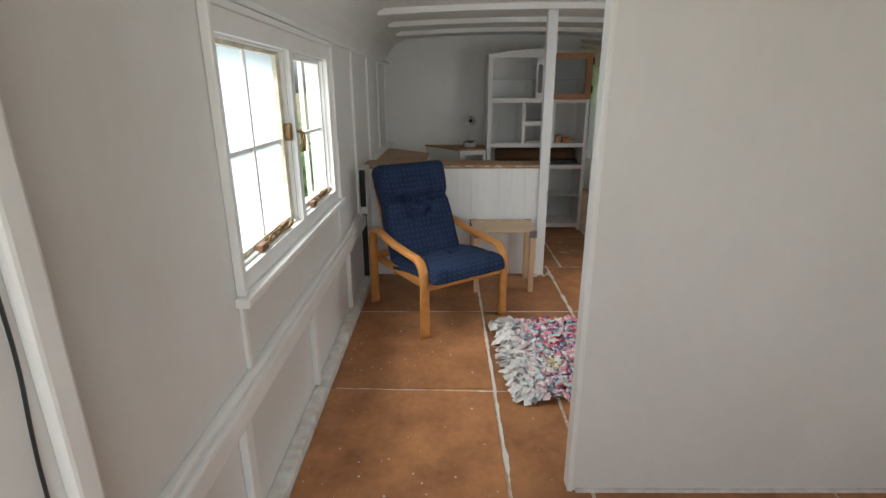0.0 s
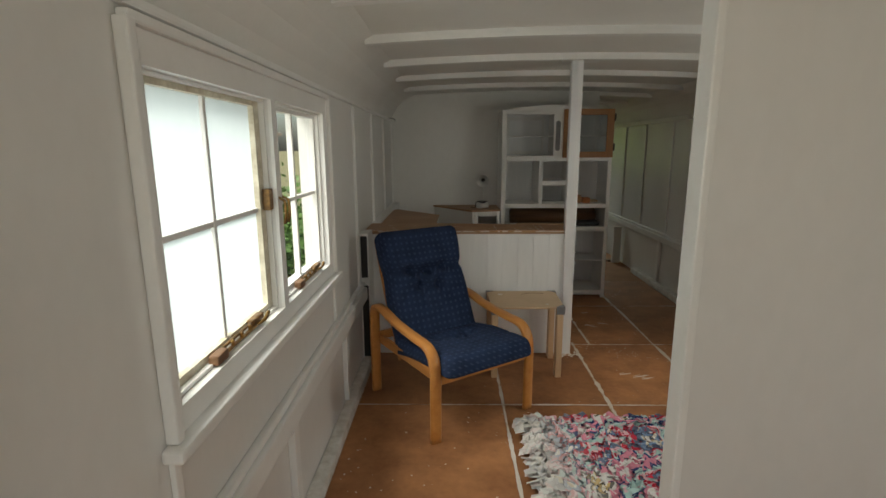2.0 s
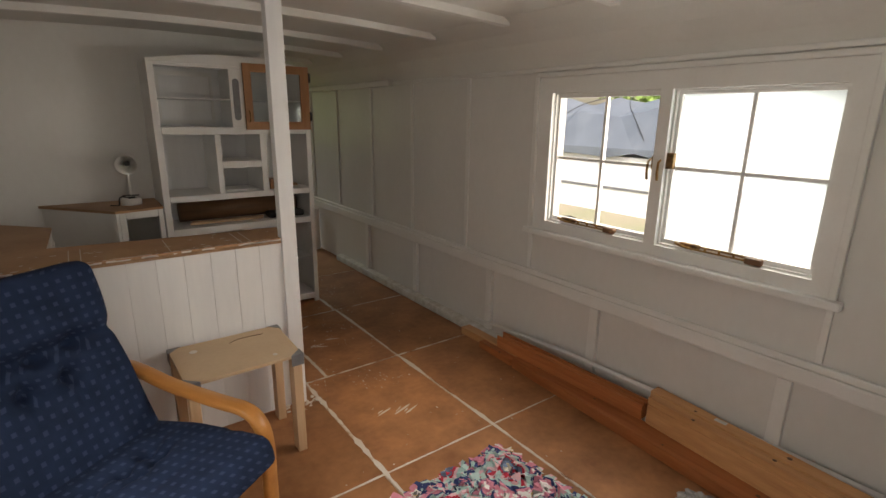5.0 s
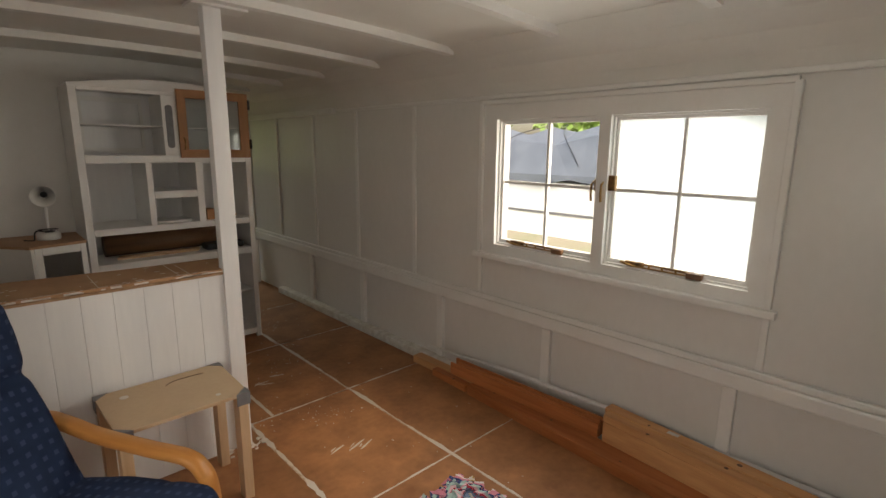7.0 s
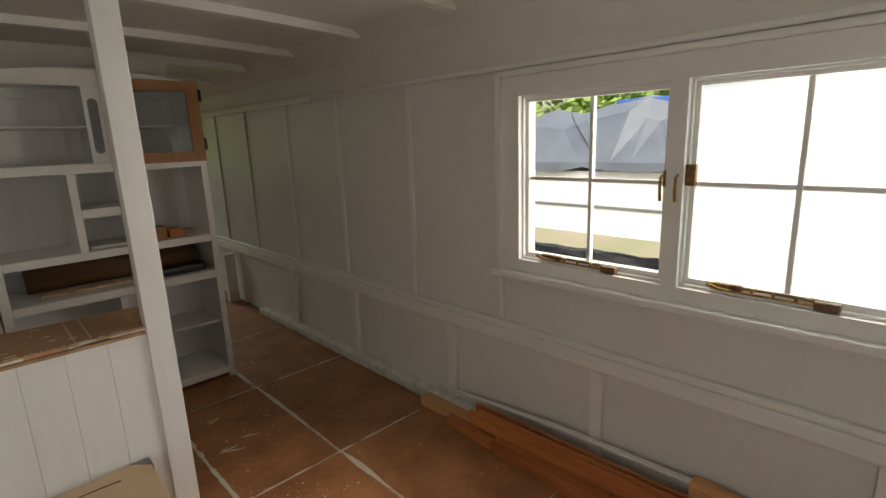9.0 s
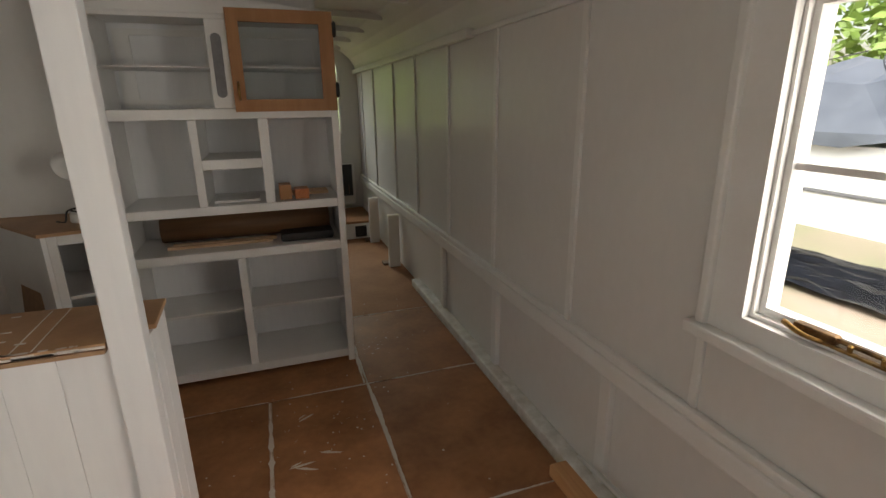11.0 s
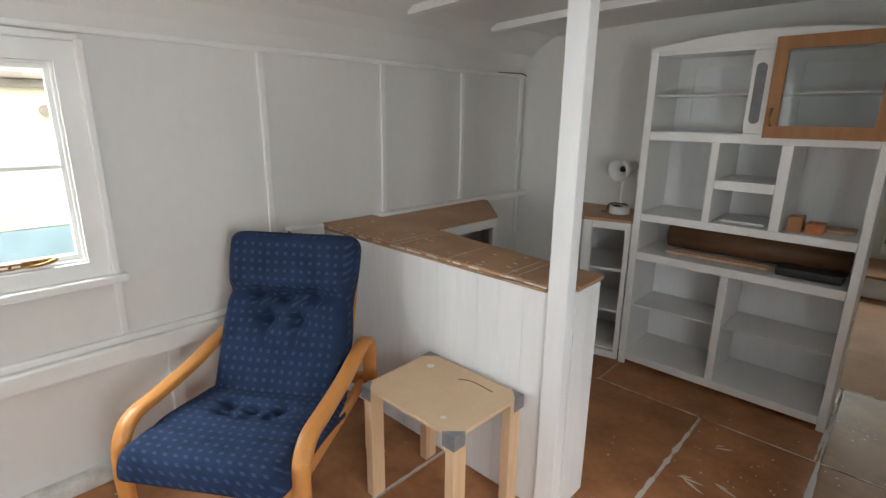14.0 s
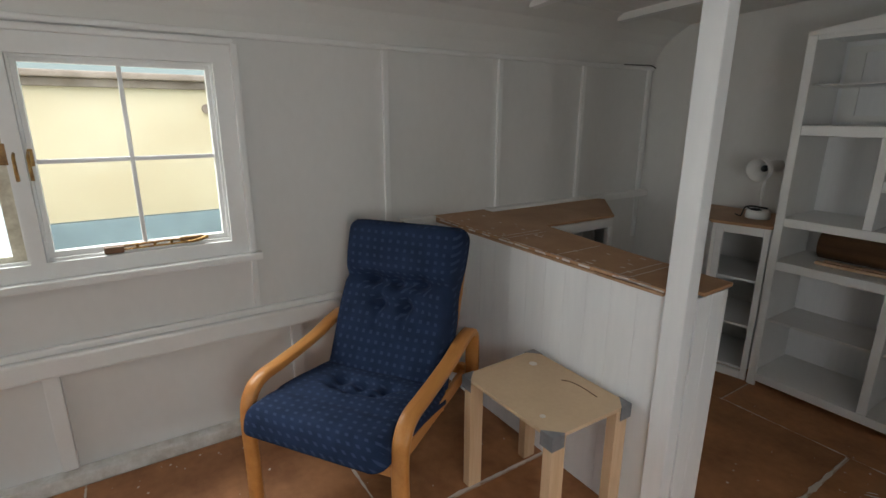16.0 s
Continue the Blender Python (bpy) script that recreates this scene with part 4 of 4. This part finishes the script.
seat = cushion(0.57, 0.57, 0.085, [(-0.085, 0.31), (0.085, 0.31), (0.0, 0.29), (-0.1, 0.375), (0.0, 0.36), (0.1, 0.375)], [(0.17, 0.006)], 0.02)
sm = mesh_ob("seat_cushion", seat, FAB_B, chair, "dark blue dotted seat cushion", True, pose(0, -0.425, 0.368, -6.5, 0, 0))
back = cushion(0.555, 0.735, 0.095, [(-0.12, 0.475), (0.0, 0.465), (0.12, 0.475), (-0.065, 0.375), (0.065, 0.375)], [(0.48, 0.022)], -0.015, seams=((-0.065, 0.3, 0.46), (0.065, 0.3, 0.46)))
for v in back.verts:
    # pinched at the tufts, wider at the head and the hips
    v.co.x *= 1.0 - 0.05 * math.exp(-((v.co.y - 0.46) / 0.09) ** 2) - 0.025 * math.exp(-((v.co.y - 0.2) / 0.2) ** 2)
mesh_ob("back_cushion", back, FAB_B, chair, "dark blue dotted tufted back cushion", True, pose(0, 0.11, 0.285, 68, 0, 0))
for sx in (-1, 1):
    xa, xb = sorted((sx * 0.280, sx * 0.338))
    pts = [Vector((0, a, b)) for a, b in ((-0.345, 0.0), (-0.345, 0.2), (-0.345, 0.37), (-0.325, 0.445), (-0.27, 0.488), (-0.15, 0.497), (0.05, 0.515), (0.19, 0.544), (0.27, 0.552), (0.315, 0.535), (0.333, 0.475), (0.335, 0.25), (0.335, 0.0))]
    path = [(p.y, p.z) for p in smooth_path(pts, 6)]
    part("arm_frame", band(path, xa, xb, 0.03), BEECH, chair, "bent laminated beech arm and legs", True)
    part("side_rail", box(*sorted((sx * 0.262, sx * 0.284)), -0.32, 0.33, 0.30, 0.355, 0.006), BEECH, chair)
    part("back_rail", band([(0.12, 0.26), (0.29, 0.62), (0.40, 0.92)], *sorted((sx * 0.225, sx * 0.262)), 0.03), BEECH, chair)
part("front_rail", box(-0.284, 0.284, -0.352, -0.322, 0.305, 0.35, 0.006), BEECH, chair)
part("rear_rail", box(-0.284, 0.284, 0.31, 0.335, 0.33, 0.38, 0.006), BEECH, chair)

# ---- rag rug ----
rug = empty("rag_rug", "shaggy rag rug of pink, blue, red and white cloth strips", "rug", at=pose(0.915, 2.64, 0, 0, 0, 1))
part("backing", box(-0.5, 0.5, -0.39, 0.39, 0.001, 0.012, 0.004), RUGB, rug)
rnd = random.Random(5)
vv, ff = [], []
for _ in range(2600):
    x, y = rnd.uniform(-0.5, 0.5), rnd.uniform(-0.4, 0.4)
    edge = abs(x) > 0.45 or abs(y) > 0.36
    a = math.atan2(y, x) + rnd.gauss(0, 0.5) if edge else rnd.uniform(0, 2 * math.pi)
    ln_, wd = rnd.uniform(0.045, 0.085), rnd.uniform(0.013, 0.026)
    rise = rnd.uniform(0.02, 0.045)
    d = Vector((math.cos(a), math.sin(a), 0))
    w = Vector((-d.y, d.x, rnd.uniform(-0.5, 0.5))) * wd
    p0 = Vector((x, y, 0.01))
    p1 = p0 + d * ln_ * 0.35 + Vector((0, 0, rise))
    p2 = p0 + d * ln_ + Vector((0, 0, rise * rnd.uniform(0.2, 1.0)))
    i = len(vv)
    tw = Vector((0, 0, wd * rnd.uniform(-0.5, 0.5)))
    vv += [p0 - w * 0.5, p0 + w * 0.5, p1 - w, p1 + w + tw, p2 - w * 0.8 + tw, p2 + w * 0.8]
    ff += [(i, i + 1, i + 3, i + 2), (i + 2, i + 3, i + 5, i + 4)]
me = bpy.data.meshes.new("tufting")
me.from_pydata([tuple(v) for v in vv], [], ff)
me.materials.append(RAG)
pile = new("tufting", me)
pile.parent = rug
pile["kind"] = "stuff"

# ---- planks along the east wall ----


def plank(name, y0, y1, x0a, x0b, w, z, h, mat, label, knots=2):
    """A board on the floor; its near face runs from x0a at y0 to x0b at y1."""
    ob = mesh_ob(name, prism([(x0a, y0), (x0a + w, y0), (x0b + w, y1), (x0b, y1)], z, z + h, 0.004), mat)
    tagged(ob, label, "plank", "planks stacked along the wall")
    for i in range(knots):
        t = (i + rnd.uniform(0.3, 0.7)) / knots
        y = y0 + (y1 - y0) * t
        x = x0a + (x0b - x0a) * t + rnd.uniform(0.2, 0.8) * w
        part("knot", lathe([(rnd.uniform(0.006, 0.011), 0), (0.005, 0.0008)], (x, y, z + h), 9), DARKW, ob)
    return ob


plank("beam", 1.72, 3.62, 1.915, 2.025, 0.125, 0.001, 0.06, PLANK, "long reddish softwood beam on the floor by the wall", 5)
plank("beam", 2.9, 4.19, 2.115, 2.085, 0.075, 0.001, 0.05, PLANK2, "reddish pine board end lying by the wall", 1)
plank("beam", 3.64, 3.95, 2.03, 2.045, 0.05, 0.001, 0.045, PLANK, "short reddish board by the wall", 1)
for i in range(4):
    plank("strip", 2.80, 3.80 - 0.05 * (i % 3), 2.092 + i * 0.0165, 2.062 + i * 0.0165, 0.011, 0.0615, 0.076 + 0.013 * (i % 2), PLANK, "narrow reddish strip of timber stacked on edge", 0)
plank("plank", 1.72, 2.775, 2.0, 2.09, 0.125, 0.0615, 0.1, PLANK2, "fresh pine plank wrapped in clear film on the stack", 0)
plank("plank", 1.72, 2.78, 2.005, 2.098, 0.05, 0.162, 0.034, PLANK2, "fresh pine plank on top of the stack", 3)
tag_board = plank("plank", 1.72, 2.80, 2.058, 2.15, 0.065, 0.162, 0.042, PLANK2, "fresh pale pine plank on top of the stack", 3)
part("price_tag", box(2.15, 2.175, 2.45, 2.50, 0.2042, 0.2048), LAMPW, tag_board, "small white paper tag")
for k in range(2):
    pipe = mesh_ob("conduit", tube([(2.165 + 0.014 * k, 4.12 - 0.1 * k, 0.12), (2.172 + 0.014 * k, 3.37, 0.172), (2.175 + 0.014 * k, 2.8, 0.188), (2.18 + 0.014 * k, 1.75, 0.19)], 0.008, 8), VANW, None, "", True)
    tagged(pipe, "thin white plastic conduit lying along the wall", "conduit", "conduits by the wall")

# ---- far end of the corridor ----
bench = empty("bench_step", "low bare wooden bench step at the far end", "bench")
part("top", box(0.6, 2.2, 7.95, 8.7, 0.17, 0.195, 0.004), PLY, bench)
part("riser", box(0.6, 2.2, 7.97, 7.99, 0.0, 0.1695, 0.002), WHITE2, bench)
part("vent", box(1.98, 2.1, 7.962, 7.9695, 0.02, 0.14, 0.003), BLACK, bench)
heater = empty("gas_heater", "white metal wall heater with a dark grille", "heater")
part("body", box(1.50, 2.12, 8.66, 8.745, 0.24, 0.72, 0.03), WHITE2, heater)
part("recess", box(1.52, 2.09, 8.652, 8.6595, 0.35, 0.715, 0.002), BLACK, heater)
for i in range(9):
    part("grille_bar", box(1.56 + i * 0.06, 1.567 + i * 0.06, 8.645, 8.6515, 0.37, 0.47), DARKW, heater)
for y in (6.9, 7.75):
    pst = mesh_ob("ledge_post", box(2.10, 2.196, y, y + 0.05, 0.0, 0.468, 0.003), WHITE2)
    tagged(pst, "white painted wooden support under the wall rail", "support", "supports under the rail")
    tagged(mesh_ob("floor_block", box(2.06, 2.2, y + 0.06, y + 0.16, 0.0, 0.02, 0.003), DARKW), "dark wooden block on the corridor floor", "block")

# ---- outside ----
ground = mesh_ob("ground", box(-400, 400, -400, 400, -0.5, -0.15), GRASSM)
tagged(ground, "rough grassy ground around the carriage", "ground", kind="structure")

shed = empty("covered_van", "long weathered white boarded van covered with a grey tarpaulin", "shed")
for z0, z1 in ((0.2, 0.545), (0.575, 0.992)):
    part("board", box(6.0, 6.06, -6, 14, z0, z1, 0.008), VANW, shed)
# added grey strip paints the shaded gap between the two boards
part("gap_strip", box(5.985, 6.05, -6, 14, 0.5455, 0.5745, 0.006), TAPE, shed, "grey strip standing in for the shaded gap between the boards")
part("hatch", box(5.985, 5.999, 4.35, 4.5, 0.60, 0.66, 0.004), TAPE, shed, "small grey vent plate")
for ya, yb in ((2.6, 3.9), (4.4, 4.0), (5.2, 6.4), (7.4, 6.6)):
    part("rope", tube(smooth_path([(5.92, ya, 1.0), (6.2, (ya * 2 + yb) / 3, 1.37), (6.55, (ya + yb * 2) / 3, 1.68), (7.25, yb, 1.86)], 5), 0.007, 6), BLACK, shed, "dark rope over the tarpaulin")
part("body", box(6.07, 8.5, -6, 14, -0.1, 0.98), VANW, shed)
bm = bmesh.new()
rows = []
for j in range(61):
    y = -6.2 + j * 20.4 / 60
    sag = 0.07 * math.sin(j * 1.7) + 0.05 * math.sin(j * 0.61)
    prof = [(5.93, 1.0 + sag * 0.4), (5.95, 1.1), (6.5, 1.58 + sag), (7.3, 1.8 + sag), (8.6, 1.4)]
    rows.append([bm.verts.new((x, y + 0.2 * math.sin(j + k), z)) for k, (x, z) in enumerate(prof)])
for a, b in zip(rows, rows[1:]):
    for k in range(4):
        bm.faces.new((a[k], a[k + 1], b[k + 1], b[k]))
part("tarpaulin", bm, TARP, shed, "sagging grey tarpaulin")
part("blue_sheet", prism([(7.1, 3.6), (7.6, 3.5), (7.7, 5.6), (7.2, 5.7)], 1.78, 1.88, 0.03), TARPB, shed, "blue plastic sheet")

carriage = empty("neighbour_carriage", "cream and blue painted carriage standing alongside", "carriage")
part("cream_side", box(-3.2, -2.6, -4, 8.1, 0.70, 1.60), CREAM, carriage)
part("blue_base", box(-3.2, -2.57, -4, 8.1, -0.75, 0.695), BLUE, carriage)
part("roof_edge", box(-3.3, -2.5, -4.05, 8.15, 1.655, 1.70, 0.012), ROOFM, carriage)
part("gutter", box(-3.28, -2.56, -4.02, 8.12, 1.60, 1.6545, 0.01), ROOFM, carriage)
vent = bmesh.new()
bmesh.ops.create_cone(vent, cap_ends=True, segments=16, radius1=0.035, radius2=0.035, depth=0.05, matrix=pose(-2.59, 3.24, 1.464, 0, 90, 0))
part("vent", vent, ROOFM, carriage)


def foliage(name, centre, size, count, leaf, label, seed, trunk=True, leaves=None):
    """A plant: tapered trunk, limbs and a crown of many leaf quads in clumps."""
    r = random.Random(seed)
    plant = empty(name, label, "tree" if trunk else "bush")
    cx, cy, cz = centre
    base = Vector((cx, cy, -0.16))
    part("trunk", tube([base, base + Vector((0.1, 0.05, (cz + 0.16) * 0.6)), Vector((cx, cy, cz))], 0.12 if trunk else 0.03, 8, 0.03), BARK, plant)
    clumps = []
    for _ in range(26):
        while True:
            q = Vector((r.uniform(-1, 1), r.uniform(-1, 1), r.uniform(-1, 1)))
            if q.length < 1:
                break
        clumps.append((Vector((cx + q.x * size[0], cy + q.y * size[1], cz + q.z * size[2])), r.uniform(0.16, 0.34) * min(size)))
    for c, _ in clumps[:7]:
        part("limb", tube([Vector((cx, cy, cz - size[2] * 0.5)), (Vector((cx, cy, cz)) + c) / 2, c], 0.035 if trunk else 0.012, 6, 0.008), BARK, plant)
    vs_, fs_ = [], []
    for _ in range(count):
        c, rad = r.choice(clumps)
        p = c + Vector((r.gauss(0, 1), r.gauss(0, 1), r.gauss(0, 1))) * rad
        u = Vector((r.uniform(-1, 1), r.uniform(-1, 1), r.uniform(-0.6, 0.6))).normalized()
        w = u.cross(Vector((r.uniform(-1, 1), r.uniform(-1, 1), r.uniform(-1, 1)))).normalized()
        l = leaf * r.uniform(0.6, 1.3)
        i = len(vs_)
        vs_ += [p, p + u * l * 0.5 + w * l * 0.3, p + u * l, p + u * l * 0.5 - w * l * 0.3]
        fs_.append((i, i + 1, i + 2, i + 3))
    m_ = bpy.data.meshes.new("crown")
    m_.from_pydata([tuple(v) for v in vs_], [], fs_)
    m_.materials.append(leaves or LEAF)
    cr = new("crown", m_)
    cr.parent = plant
    cr["kind"] = "stuff"
    return plant


foliage("bush", (-1.75, 5.3, 0.25), (0.6, 1.3, 0.7), 12000, 0.07, "dense green bush growing beside the carriage", 3, False)
for i, y in enumerate((-7, -1, 4.5, 10, 17)):
    foliage("tree", (14 + (i % 2) * 3, y, 3.2), (2.6, 3.0, 2.2), 6000, 0.32, "broad green tree behind the covered van", 10 + i, True, LEAF2)
foliage("tree", (1.6, 11.8, 1.5), (2.4, 1.0, 2.0), 30000, 0.075, "bright green leafy tree outside the end window", 30, True, LEAF2)
bm = bmesh.new()
gx, gy = 24, 60
g = [[bm.verts.new((4.55 + 0.7 * i / gx, 1.5 + 9 * j / gy, 0.125 + 0.06 * i / gx + 0.05 * noise.noise((i * 0.5, j * 0.5, 0)) + 0.03 * noise.noise((i * 1.3, j * 1.3, 4)) + 0.03)) for j in range(gy + 1)] for i in range(gx + 1)]
for i in range(gx):
    for j in range(gy):
        bm.faces.new((g[i][j], g[i + 1][j], g[i + 1][j + 1], g[i][j + 1]))
bmesh.ops.solidify(bm, geom=list(bm.faces), thickness=0.03)
SHEET = material("black_polythene", (0.015, 0.015, 0.016), 0.12)
tagged(mesh_ob("plastic_sheet", bm, SHEET, None, "", True), "crumpled shiny black plastic sheet on the grass", "sheet")

bm = bmesh.new()
prof = [(2.7, -0.16), (3.4, 0.02), (4.5, 0.1), (5.9, 0.22), (9.0, 0.2), (9.0, -0.3), (2.7, -0.3)]
rows = [[bm.verts.new((x, y, z)) for x, z in prof] for y in (-12, 20)]
for k in range(len(prof)):
    q = (k + 1) % len(prof)
    bm.faces.new((rows[0][k], rows[0][q], rows[1][q], rows[1][k]))
bm.faces.new(rows[0])
bm.faces.new(rows[1])
BANK = material("grassy_earth", (0.19, 0.2, 0.11), 0.9, 0, (0.32, 0.25, 0.2), 1.2, 1.0, 0.6, 50.0)
tagged(mesh_ob("bank", bm, BANK), "low bank of grass and bare earth beside the carriage", "ground", kind="structure")

# loose wire end at the cornice by the kitchen wall
wire = mesh_ob("loose_wire", tube(smooth_path([(-0.572, 5.45, 1.746), (-0.566, 5.6, 1.75), (-0.555, 5.70, 1.752), (-0.54, 5.74, 1.735)], 5), 0.0035, 6), BLACK)
tagged(wire, "short loose black wire end along the cornice", "wire")

# crumpled plastic on the floor beside the beam
bm = bmesh.new()
bmesh.ops.create_icosphere(bm, subdivisions=4, radius=1.0)
for v in bm.verts:
    k = 1 + 0.45 * noise.noise(v.co * 2.6) + 0.25 * noise.noise(v.co * 6.0)
    v.co = Vector((v.co.x * 0.06 * k, v.co.y * 0.085 * k, max(-0.022, v.co.z * 0.032 * k)))
bag = mesh_ob("plastic_bag", bm, material("thin_white_plastic", (0.6, 0.6, 0.6), 0.25, 0, (0.2, 0.2, 0.2), 25.0, 0.9, 0.5, 80.0), None, "", False, pose(1.83, 2.36, 0.0225, 0, 0, 20))
tagged(bag, "crumpled shiny white plastic bag on the floor", "bag")
